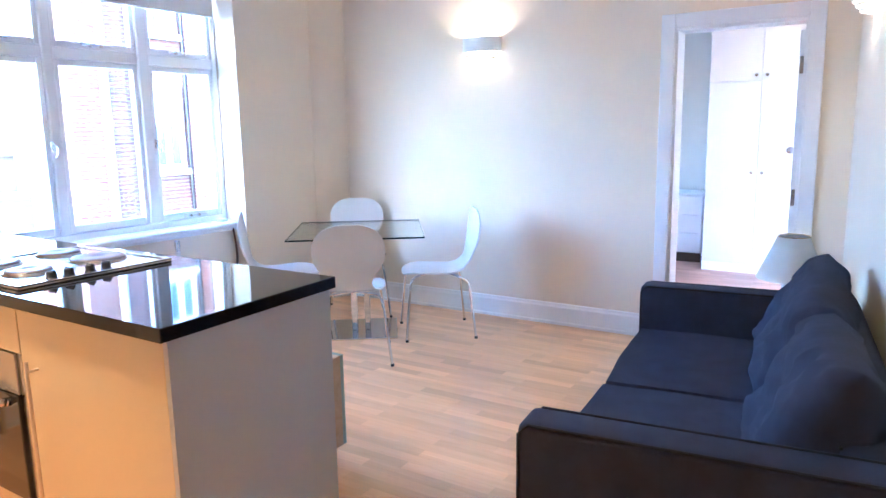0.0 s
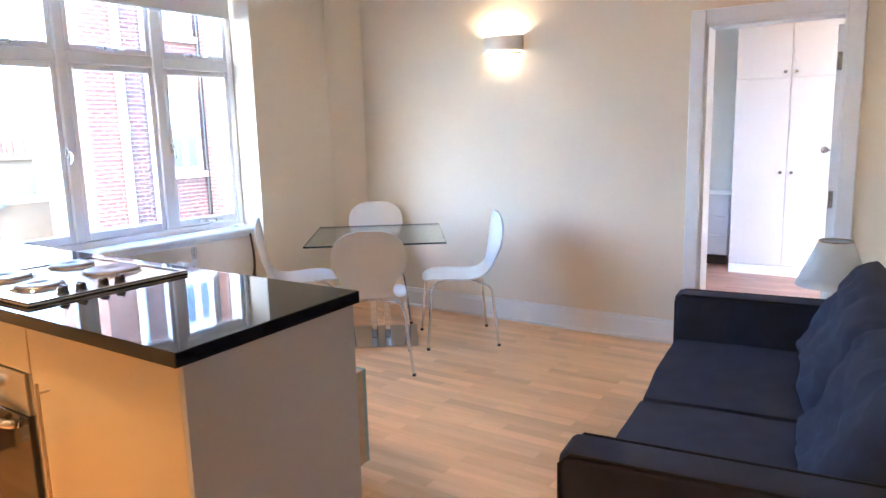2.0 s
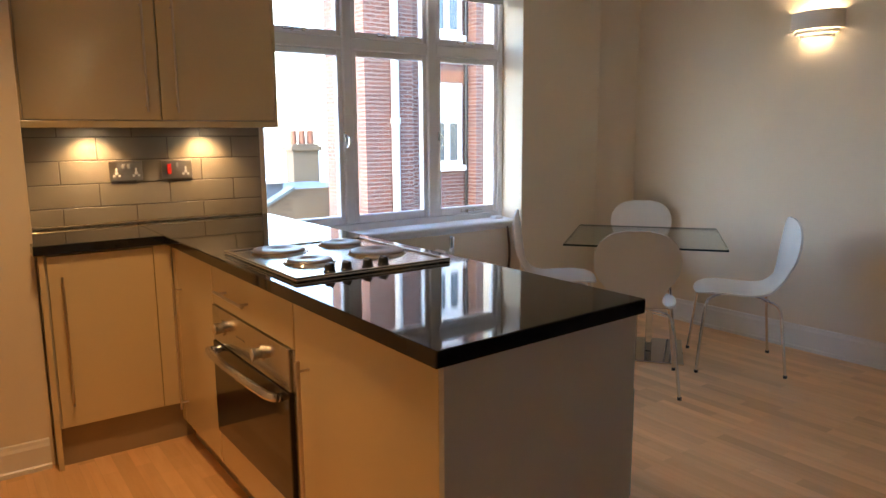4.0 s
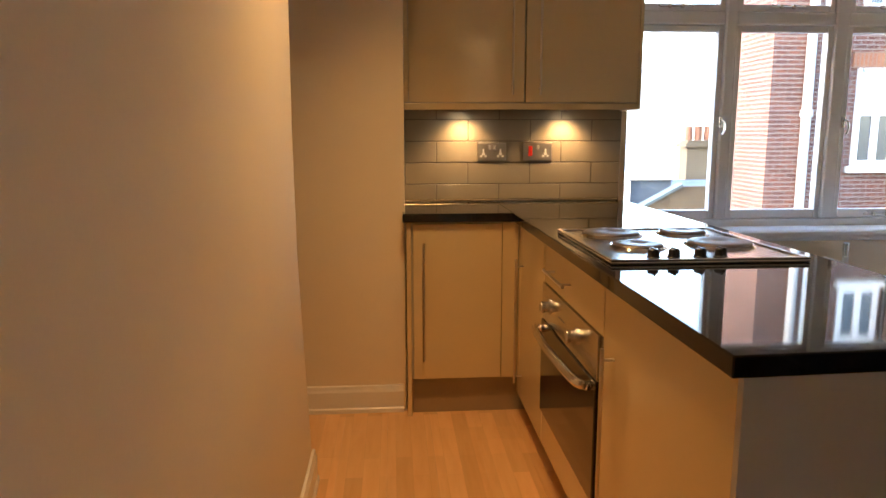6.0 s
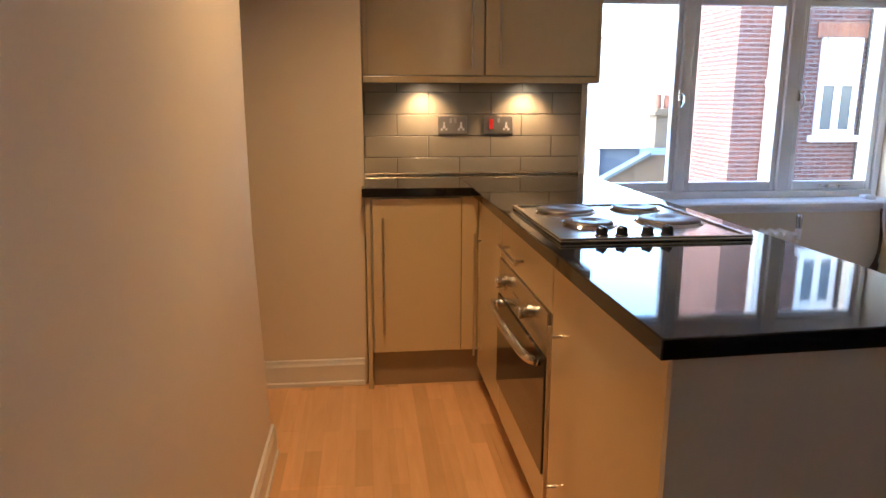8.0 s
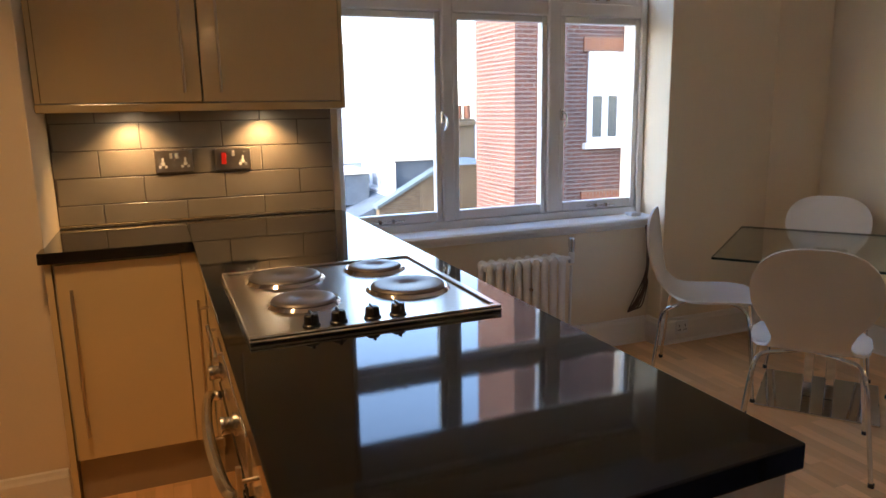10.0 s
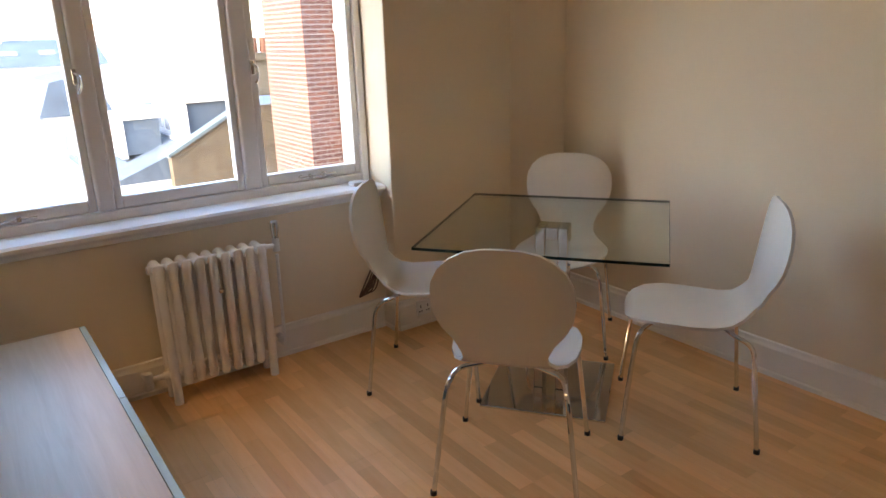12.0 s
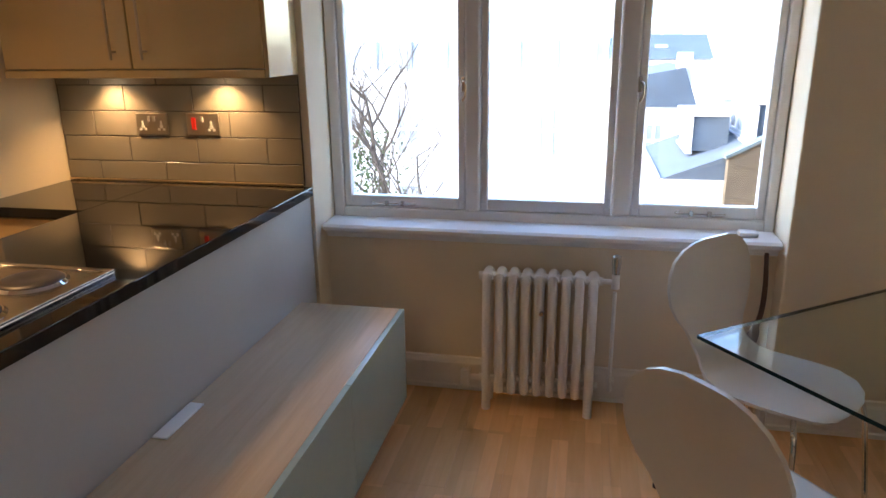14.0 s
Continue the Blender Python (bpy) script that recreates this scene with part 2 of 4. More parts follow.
M_RENDER = material("pale_render", (0.70, 0.68, 0.64), 0.8, vary=0.08, scale=0.6, bump=0.2, grain=20)
M_SLATE = material("slate_roof", (0.10, 0.125, 0.155), 0.75, vary=0.25, scale=1.5, bump=0.3, grain=14)
# pale grey: haze and glare over far windows put into the colour
M_FARWIN = material("haze_pale_glass", (0.34, 0.36, 0.38), 0.2, spec=0.6)
# lead with sunlight put into the colour; also serves as the tower's haze
M_PALEROOF = material("sunlit_lead_grey", (0.42, 0.44, 0.47), 0.6, vary=0.2, scale=0.8)
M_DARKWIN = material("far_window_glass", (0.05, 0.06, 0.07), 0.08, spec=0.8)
M_POT = material("terracotta_pot", (0.24, 0.11, 0.07), 0.8)
M_LEADGREY = material("painted_downpipe", (0.40, 0.41, 0.42), 0.5)
M_BARK = material("tree_bark", (0.10, 0.075, 0.055), 0.9, vary=0.3, scale=10, bump=0.6, grain=40)
M_LEAF = material("ivy_leaves", (0.07, 0.10, 0.025), 0.6, vary=0.35, scale=6)
M_GROUND = material("street_ground", (0.16, 0.15, 0.14), 0.9, vary=0.25, scale=0.2, bump=0.3, grain=4)
M_COPPERGREEN = material("weathered_lead", (0.13, 0.17, 0.18), 0.6, vary=0.15, scale=2)

# ---- mesh helpers ----
ORG = {}


def box(x0, x1, y0, y1, z0, z1, bevel=0.0, bm=None, seg=2, round_off=False):
    own = bmesh.new()
    bmesh.ops.create_cube(own, size=1)
    for v in own.verts:
        v.co = Vector(((x0 + x1) / 2 + v.co.x * (x1 - x0), (y0 + y1) / 2 + v.co.y * (y1 - y0), (z0 + z1) / 2 + v.co.z * (z1 - z0)))
    if bevel:
        bmesh.ops.bevel(own, geom=own.edges[:], offset=bevel, segments=seg, profile=0.5, affect="EDGES")
    for f in own.faces:
        f.smooth = round_off
    return join(bm, own) if bm else own


def softly(own):
    for f in own.faces:
        f.smooth = True
    return own


def join(bm, other):
    me = bpy.data.meshes.new("tmp")
    other.to_mesh(me)
    other.free()
    bm.from_mesh(me)
    bpy.data.meshes.remove(me)
    return bm


def cyl(place, r, depth, axis="z", seg=20, bm=None, r2=None, bevel=0.0):
    own = bmesh.new()
    bmesh.ops.create_cone(own, cap_ends=True, segments=seg, radius1=r, radius2=r if r2 is None else r2, depth=depth)
    if bevel:
        bmesh.ops.bevel(own, geom=[e for e in own.edges if len(e.link_faces) == 2 and any(len(f.verts) > 4 for f in e.link_faces)],
                        offset=bevel, segments=2, profile=0.5, affect="EDGES")
    turn = {"z": Matrix(), "x": Matrix.Rotation(radians(90), 4, "Y"), "y": Matrix.Rotation(radians(-90), 4, "X")}[axis]
    bmesh.ops.transform(own, matrix=Matrix.Translation(place) @ turn, verts=own.verts)
    softly(own)
    return join(bm, own) if bm else own


def rounded(points, n=5):
    """Points along a smooth curve through the given ones."""
    p = [Vector(q) for q in points]
    p = [2 * p[0] - p[1], *p, 2 * p[-1] - p[-2]]
    out = []
    for a, b, c, d in zip(p, p[1:], p[2:], p[3:]):
        for k in range(n):
            t = k / n
            out.append(0.5 * (2 * b + (c - a) * t + (2 * a - 5 * b + 4 * c - d) * t * t + (3 * b - a - 3 * c + d) * t ** 3))
    return out + [p[-2]]


def tube(points, r, seg=8, bm=None, taper=None):
    """A round bar along points; taper gives the end radius."""
    own = bmesh.new()
    pts = [Vector(q) for q in points]
    rings, side = [], None
    for i, q in enumerate(pts):
        way = (pts[min(i + 1, len(pts) - 1)] - pts[max(i - 1, 0)]).normalized()
        if side is None:
            side = way.orthogonal().normalized()
        side = (side - way * side.dot(way)).normalized()
        up = way.cross(side)
        rad = r if taper is None else r + (taper - r) * i / (len(pts) - 1)
        rings.append([own.verts.new(q + rad * (math.cos(a) * side + math.sin(a) * up)) for a in (2 * math.pi * k / seg for k in range(seg))])
    for a, b in zip(rings, rings[1:]):
        for k in range(seg):
            own.faces.new((a[k], a[(k + 1) % seg], b[(k + 1) % seg], b[k]))
    own.faces.new(rings[0][::-1])
    own.faces.new(rings[-1])
    softly(own)
    return join(bm, own) if bm else own


def lathe(profile, place=(0, 0, 0), seg=28, bm=None):
    """A turned shape from (radius, height) pairs."""
    own = bmesh.new()
    rings = [[own.verts.new((r * math.cos(2 * math.pi * k / seg) + place[0], r * math.sin(2 * math.pi * k / seg) + place[1], z + place[2]))
              for k in range(seg)] for r, z in profile]
    for a, b in zip(rings, rings[1:]):
        for k in range(seg):
            own.faces.new((a[k], a[(k + 1) % seg], b[(k + 1) % seg], b[k]))
    softly(own)
    return join(bm, own) if bm else own


def prism(outline, h0, h1, axis="y", bm=None):
    """An outline of (a, b) pairs pushed along an axis: 'y' takes (x, z), 'x' takes (y, z), 'z' takes (x, y)."""
    own = bmesh.new()
    place = {"y": lambda a, b, h: (a, h, b), "x": lambda a, b, h: (h, a, b), "z": lambda a, b, h: (a, b, h)}[axis]
    lo = [own.verts.new(place(a, b, h0)) for a, b in outline]
    hi = [own.verts.new(place(a, b, h1)) for a, b in outline]
    n = len(lo)
    for k in range(n):
        own.faces.new((lo[k], lo[(k + 1) % n], hi[(k + 1) % n], hi[k]))
    own.faces.new(lo[::-1])
    own.faces.new(hi)
    bmesh.ops.recalc_face_normals(own, faces=own.faces[:])
    return join(bm, own) if bm else own


def moved(bm, m):
    bmesh.ops.transform(bm, matrix=m, verts=bm.verts)
    return bm


def mesh_of(name, bm, mat, smooth=35):
    me = bpy.data.meshes.new(name)
    bmesh.ops.recalc_face_normals(bm, faces=bm.faces[:])
    bm.to_mesh(me)
    bm.free()
    me.materials.append(mat)
    if smooth:
        flags = [p.use_smooth for p in me.polygons]
        me.set_sharp_from_angle(angle=radians(smooth))
        me.polygons.foreach_set("use_smooth", flags)
    return me


def thing(name, label, category, at=(0, 0, 0), group="", kind=""):
    ob = new(name)
    ob.empty_display_size = 0.1
    ob.location = at
    ORG[ob.name] = Vector(at)
    return tagged(ob, label, category, group, kind)


def part(name, bm, mat, parent=None, label="", smooth=35):
    off = ORG.get(parent.name, Vector()) if parent else Vector()
    if off.length:
        bmesh.ops.translate(bm, vec=-off, verts=bm.verts)
    ob = new(name, mesh_of(name, bm, mat, smooth))
    if parent:
        ob.parent = parent
    ORG[ob.name] = off
    return tagged(ob, label) if label else ob


def solid(name, bm, mat, label, category, group="", kind="", smooth=35):
    return tagged(part(name, bm, mat, None, "", smooth), label, category, group, kind)


def structure(name, bm, mat, label, category):
    return solid(name, bm, mat, label, category, "", "structure")

# ---- the setting ----
CEIL = 2.62
XE = 4.55          # wall with the bedroom door
YW = 4.14          # wall under the window
YR = 4.03          # wall between window and corner
YT = 4.01          # tiled wall
SKEW = 0.121       # the sofa wall runs slightly askew


def sofa_wall_y(x):
    return 0.235 - SKEW * (4.55 - x)


structure("floor", box(-1.1, XE + 0.15, -0.6, 4.35, -0.14, -0.008), M_GAP, "laminate floor of the living room, dark joints", "floor")
structure("floor_bedroom", box(XE + 0.15, 8.2, -1.5, 3.4, -0.14, -0.008), M_GAP, "laminate floor of the bedroom", "floor")
structure("ceiling", box(-1.1, XE + 0.15, -0.6, 4.5, CEIL, CEIL + 0.2), M_CEIL, "plain white painted ceiling", "ceiling")
structure("ceiling_bedroom", box(XE + 0.15, 8.2, -1.5, 3.6, CEIL, CEIL + 0.2), M_CEIL, "plain white bedroom ceiling", "ceiling")

# wall with the doorway, in three butted pieces
DY0, DY1, DZ = 0.475, 1.232, 1.99
w = box(XE, XE + 0.15, DY1, 4.5, 0, CEIL)
box(XE, XE + 0.15, -0.6, DY0, 0, CEIL, bm=w)
box(XE, XE + 0.15, DY0, DY1, DZ, CEIL, bm=w)
structure("wall_east", w, M_WALL, "cream painted wall around the bedroom doorway", "wall")
# sofa wall, askew
w = prism([(-1.1, sofa_wall_y(-1.1)), (XE, sofa_wall_y(XE)), (XE, sofa_wall_y(XE) - 0.2), (-1.1, sofa_wall_y(-1.1) - 0.2)], 0, CEIL, "z")
structure("wall_south", w, M_WALL, "cream painted wall behind the sofa", "wall")
# window wall: below, beside and above the opening
WX0, WX1, WZ0, WZ1 = 1.70, 3.55, 0.745, 2.46
w = box(WX0, WX1, YW, 4.45, 0, WZ0)
box(WX0, WX1, YW, 4.45, WZ1, CEIL, bm=w)
structure("wall_north", w, M_WALL, "cream painted wall under the window", "wall")
structure("wall_north_corner", box(WX1, XE, YR, 4.45, 0, CEIL, 0.006), M_WALL, "cream painted wall beside the window", "wall")
structure("wall_north_kitchen", box(0.56, WX0, YT, 4.45, 0, CEIL, 0.004), M_WALL, "wall behind the kitchen units", "wall")
cbx = prism([(4.305, YR), (4.325, 4.0), (4.375, 3.945), (4.44, 3.903), (4.51, 3.88), (XE, 3.875), (XE, YR)], 0, CEIL, "z")
structure("corner_boxing", softly(cbx), M_WALL, "rounded boxed-in column in the corner", "wall")
structure("wall_north_alcove", box(-1.1, 0.56, 3.575, 4.45, 0, CEIL, 0.004), M_WALL, "cream wall at the end of the kitchen", "wall")
w = prism([(-0.02, 0), (0.200, 0), (0.197, 0.14), (0.185, 0.45), (0.171, 0.85), (0.169, 1.3), (0.172, 1.7), (0.172, CEIL), (-0.02, CEIL)], 0.92, 2.93, "y")
bmesh.ops.bevel(w, geom=[e for e in w.edges if abs(e.verts[0].co.y - e.verts[1].co.y) < 0.01 and min(v.co.x for v in e.verts) > 0.1], offset=0.014, segments=3, profile=0.5, affect="EDGES")
structure("wall_kitchen", w, M_WALL, "cream partition wall beside the kitchen", "wall")
structure("wall_west", box(-1.25, -1.1, -0.9, 4.45, 0, CEIL), M_WALL, "cream end wall behind the camera", "wall")
# bedroom shell
w = box(XE + 0.15, 5.5, 3.2, 3.4, 0, CEIL)
box(6.35, 8.2, 3.2, 3.4, 0, CEIL, bm=w)
box(5.5, 6.35, 3.2, 3.4, 0, 1.05, bm=w)
box(5.5, 6.35, 3.2, 3.4, 1.95, CEIL, bm=w)
structure("wall_bedroom_north", w, M_BEDWALL, "bedroom wall with its window opening", "wall")
structure("wall_bedroom_east", box(7.75, 7.9, -1.5, 3.2, 0, CEIL), M_BEDWALL, "pale bedroom wall", "wall")
structure("wall_bedroom_south", box(XE + 0.15, 7.75, -1.5, -1.35, 0, CEIL), M_BEDWALL, "pale bedroom wall", "wall")


def skirting(name, x0, y0, x1, y1, side, h=0.155):
    """A moulded board on the floor from one point to another; side: +1 puts it to the left of that way."""
    way = Vector((x1 - x0, y1 - y0, 0))
    n = Vector((-way.y, way.x, 0)).normalized() * side
    prof = [(0, 0), (0.022, 0), (0.022, 0.018), (0.016, 0.024), (0.016, h - 0.03), (0.011, h - 0.018), (0.009, h - 0.004), (0.0, h)]
    own = bmesh.new()
    rows = []
    for base in (Vector((x0, y0, 0)), Vector((x1, y1, 0))):
        rows.append([own.verts.new(base + n * a + Vector((0, 0, b))) for a, b in prof])
    for k in range(len(prof)):
        m = (k + 1) % len(prof)
        own.faces.new((rows[0][k], rows[0][m], rows[1][m], rows[1][k]))
    own.faces.new(rows[0])
    own.faces.new(rows[1][::-1])
    return structure(name, own, M_SKIRT, "white moulded skirting board along the wall", "skirting board")


skirting("baseboard_east", XE - 0.001, DY1 + 0.073, XE - 0.001, 3.87, 1)
skirting("baseboard_boxing", 4.32, YR - 0.004, 4.54, 3.876, -1)
skirting("baseboard_corner", WX1, YR - 0.001, 4.31, YR - 0.001, -1)
skirting("baseboard_reveal", WX1 - 0.001, YR, WX1 - 0.001, YW, 1)
skirting("baseboard_window", WX0, YW - 0.001, WX1 - 0.024, YW - 0.001, -1)
skirting("baseboard_alcove", -1.1, 3.574, 0.545, 3.574, -1, 0.128)
skirting("baseboard_kitchen", 0.199, 0.92, 0.199, 2.93, -1, 0.128)
skirting("baseboard_sofa", -1.1, sofa_wall_y(-1.1) + 0.001, XE - 0.03, sofa_wall_y(XE - 0.03) + 0.001, 1)

# doorway: lining, casing and the open leaf
door = thing("door_1", "white panelled bedroom door standing open, chrome knob", "door", (XE + 0.07, 0.86, 0), kind="structure")
for nm, bm in (("lining", box(XE - 0.004, XE + 0.154, DY0, DY0 + 0.03, 0, DZ, 0.002)),
               ("lining", box(XE - 0.004, XE + 0.154, DY1 - 0.03, DY1, 0, DZ, 0.002)),
               ("lining", box(XE - 0.004, XE + 0.154, DY0 + 0.03, DY1 - 0.03, DZ - 0.03, DZ, 0.002))):
    part(nm, bm, M_WHITE, door)
for y0, y1, z0, z1 in ((DY1 - 0.012, DY1 + 0.072, 0, DZ + 0.072), (DY0 - 0.072, DY0 + 0.012, 0, DZ + 0.072), (DY0 + 0.012, DY1 - 0.012, DZ - 0.012, DZ + 0.072)):
    c = box(XE - 0.022, XE - 0.003, y0, y1, z0, z1, 0.006)
    part("casing", c, M_WHITE, door)
leaf_bm = box(0, 0.74, -0.042, 0, 0.012, 1.93, 0.004)
LEAF = Matrix.Translation((XE + 0.165, 0.548, 0)) @ Matrix.Rotation(radians(3.5), 4, "Z")
leaf = part("leaf", moved(leaf_bm, LEAF), M_WHITE, door)
for z in (0.95, 1.73):
    h = box(-0.008, -0.0005, -0.036, -0.006, z - 0.05, z + 0.05, 0.002)
    for k in (-0.035, 0.0, 0.035):
        cyl((-0.009, -0.021, z + k), 0.004, 0.004, "x", 10, h)
    part("hinge", moved(h, LEAF), M_STEEL, leaf, "steel butt hinge")
k = cyl((0.68, 0.017, 1.21), 0.010, 0.034, "y", 14)
ball = lathe([(0.001, -0.024), (0.015, -0.02), (0.024, -0.006), (0.024, 0.006), (0.015, 0.02), (0.001, 0.024)])
join(k, moved(ball, Matrix.Translation((0.68, 0.05, 1.21)) @ Matrix.Rotation(radians(90), 4, "X")))
part("knob", moved(k, LEAF), M_CHROME, leaf, "round chrome door knob")

# ---- window ----
win = thing("window_1", "white painted timber casement window with six lights", "window", (2.615, 4.28, WZ0), kind="structure")
FY0, FY1 = 4.235, 4.315
cols = [(1.75, 2.298), (2.363, 2.913), (2.991, 3.51)]
part("window_frame", box(WX0 + 0.002, cols[0][0], FY0, FY1, WZ0, WZ1, 0.006), M_WHITE, win)
part("window_frame", box(cols[2][1], WX1 - 0.002, FY0, FY1, WZ0, WZ1, 0.006), M_WHITE, win)
part("mullion", box(cols[0][1], cols[1][0], FY0, FY1, WZ0 + 0.05, WZ1, 0.01), M_WHITE, win)
part("mullion", box(cols[1][1], cols[2][0], FY0, FY1, WZ0 + 0.05, WZ1, 0.01), M_WHITE, win)
part("bottom_rail", box(cols[0][0], cols[2][1], FY0 + 0.002, FY1 - 0.002, WZ0, WZ0 + 0.05, 0.006), M_WHITE, win)
part("top_rail", box(cols[0][0], cols[2][1], FY0 + 0.002, FY1 - 0.002, WZ1 - 0.05, WZ1, 0.006), M_WHITE, win)
for a, b in cols:
    part("transom", box(a, b, FY0 + 0.004, FY1 - 0.004, 1.845, 1.915, 0.008), M_WHITE, win)
    for z0, z1, rail in ((WZ0 + 0.05, 1.845, 0.052), (1.915, WZ1 - 0.05, 0.038)):
        s = box(a + 0.002, a + 0.032, 4.25, 4.30, z0 + 0.002, z1 - 0.002, 0.006)
        box(b - 0.032, b - 0.002, 4.25, 4.30, z0 + 0.002, z1 - 0.002, 0.006, s)
        box(a + 0.032, b - 0.032, 4.252, 4.298, z0 + 0.002, z0 + rail, 0.006, s)
        box(a + 0.032, b - 0.032, 4.252, 4.298, z1 - 0.036, z1 - 0.002, 0.006, s)
        sash = part("sash", s, M_WHITE, win)
        g = part("pane", box(a + 0.03, b - 0.03, 4.274, 4.278, z0 + rail - 0.004, z1 - 0.034), M_PANE, sash, "clear glass pane")
        g.visible_shadow = False


def stay(x, z, lean):
    """A casement stay lying along the bottom rail, with a curled end."""
    pts = [(x - 0.09, 4.238, z), (x, 4.232, z + 0.002), (x + 0.09, 4.236, z + lean)]
    bm = tube(rounded(pts, 4), 0.004, 6)
    tube(rounded([(x - 0.09, 4.238, z), (x - 0.105, 4.228, z + 0.004), (x - 0.1, 4.222, z + 0.014), (x - 0.088, 4.224, z + 0.012)], 4), 0.003, 6, bm)
    box(x + 0.02, x + 0.036, 4.228, 4.244, z - 0.008, z + 0.014, 0.002, bm)
    box(x - 0.05, x - 0.034, 4.228, 4.244, z - 0.008, z + 0.014, 0.002, bm)
    return bm


for x, z in ((1.99, 0.815), (3.27, 0.815)):
    part("casement_stay", stay(x, z, 0.003), M_STEEL, win, "bare metal casement stay")
for x in (2.294, 2.995):
    f = box(x - 0.008, x + 0.008, 4.222, 4.238, 1.30, 1.36, 0.003)
    tube(rounded([(x, 4.225, 1.345), (x + 0.012, 4.205, 1.33), (x + 0.012, 4.198, 1.29), (x, 4.2, 1.265)], 4), 0.005, 6, f)
    part("casement_fastener", f, M_STEEL, win, "metal casement fastener")
for a, b in cols:
    part("casement_stay", stay((a + b) / 2, 1.935, 0.004), M_STEEL, win, "bare metal fanlight stay")
s = prism([(4.235, 0.745), (4.235, 0.728), (4.075, 0.728), (4.073, 0.742), (4.085, 0.752), (4.235, 0.756)], WX0 + 0.004, WX1 - 0.004, "x")
prism([(4.138, 0.728), (4.10, 0.728), (4.108, 0.712), (4.12, 0.706), (4.125, 0.69), (4.138, 0.684)], WX0 + 0.004, WX1 - 0.004, "x", s)
part("window_sill", s, M_WHITE, win, "moulded white window board")
solid("sill_block", box(3.40, 3.47, 4.13, 4.19, 0.7545, 0.775, 0.006), M_WHITE, "small white plastic block on the window sill", "window fitting")
bl = thing("roller_blind", "white fabric roller blind rolled partly down", "blind", (2.6, 4.22, 2.4))
part("fabric", box(WX0 + 0.03, WX1 - 0.03, 4.205, 4.208, 2.215, 2.43), M_BLIND, bl)
part("bottom_bar", cyl((2.615, 4.2065, 2.212), 0.009, WX1 - WX0 - 0.06, "x", 12), M_BLIND, bl)
part("roller", cyl((2.615, 4.205, 2.432), 0.022, WX1 - WX0 - 0.05, "x", 16), M_BLIND, bl)

# ---- kitchen ----
WT = 0.93
PX0, PX1, PY0 = 1.03, 1.70, 1.497
wt = thing("worktop", "polished black L-shaped worktop on the kitchen units", "worktop", (1.2, 2.8, WT))
slab = prism([(PX0, PY0), (PX1, PY0 + 0.032), (PX1, YT - 0.002), (PX0, YT - 0.002)], WT - 0.038, WT, "z")
bmesh.ops.bevel(slab, geom=slab.edges[:], offset=0.003, segments=2, profile=0.5, affect="EDGES")
part("slab", slab, M_GRANITE, wt, "polished black peninsula slab")
part("slab", box(0.548, PX0 - 0.0002, 3.478, YT - 0.002, WT - 0.038, WT, 0.003), M_GRANITE, wt, "polished black corner slab")


def bar_handle(a, b, out, r=0.0055, inset=0.03):
    """A round bar on two posts, from a to b, standing off by the vector out."""
    a, b, out = Vector(a), Vector(b), Vector(out)
    w = (b - a).normalized()
    bm = tube([a + out, b + out], r, 10)
    for q in (a + w * inset, b - w * inset):
        tube([q, q + out], r * 0.8, 8, bm)
    return bm


FX = 1.060
Z1 = WT - 0.040


def unit(name, label, y0, y1, z0=0.10):
    u = thing(name, label, "kitchen cabinet", ((FX + 1.63) / 2, (y0 + y1) / 2, 0), "kitchen units")
    part("body", box(FX + 0.020, 1.62, y0 + 0.001, y1 - 0.001, z0, Z1 - 0.001), M_CARCASS, u)
    part("plinth", box(FX + 0.05, FX + 0.066, y0 + 0.001, y1 - 0.001, 0.0, z0 - 0.001), M_PLINTH, u, "beige kick board")
    return u


u = unit("base_cabinet", "glossy cream base cabinet with one tall door", 1.565, 2.242)
d = part("door", box(FX, FX + 0.019, 1.534, 2.240, 0.105, Z1 - 0.008, 0.002), M_CREAM, u)
part("handle", bar_handle((FX, 2.150, 0.25), (FX, 2.150, 0.735), (-0.032, 0, 0)), M_NICKEL, d, "satin metal bar handle")
u = unit("oven_housing", "cream oven housing with a drawer above the oven", 2.244, 2.97)
d = part("drawer_front", box(FX, FX + 0.019, 2.247, 2.967, 0.735, Z1 - 0.008, 0.002), M_CREAM, u)
part("handle", bar_handle((FX, 2.57, 0.80), (FX, 2.85, 0.80), (-0.032, 0, 0), inset=0.035), M_NICKEL, d, "satin metal bar handle")
part("lower_panel", box(FX, FX + 0.019, 2.247, 2.967, 0.105, 0.238, 0.002), M_CREAM, u)
part("side_strip", box(FX + 0.002, FX + 0.019, 2.246, 2.272, 0.24, 0.733, 0.001), M_STEEL, u)
u = unit("corner_cabinet", "glossy cream corner cabinet with a long handle", 2.972, 3.50)
d = part("door", box(FX, FX + 0.019, 2.975, 3.44, 0.105, Z1 - 0.008, 0.002), M_CREAM, u)
part("handle", bar_handle((FX, 3.385, 0.19), (FX, 3.385, 0.74), (-0.032, 0, 0)), M_NICKEL, d, "satin metal bar handle")
part("corner_post", box(FX, FX + 0.019, 3.443, 3.498, 0.105, Z1 - 0.003, 0.001), M_CREAM, u)
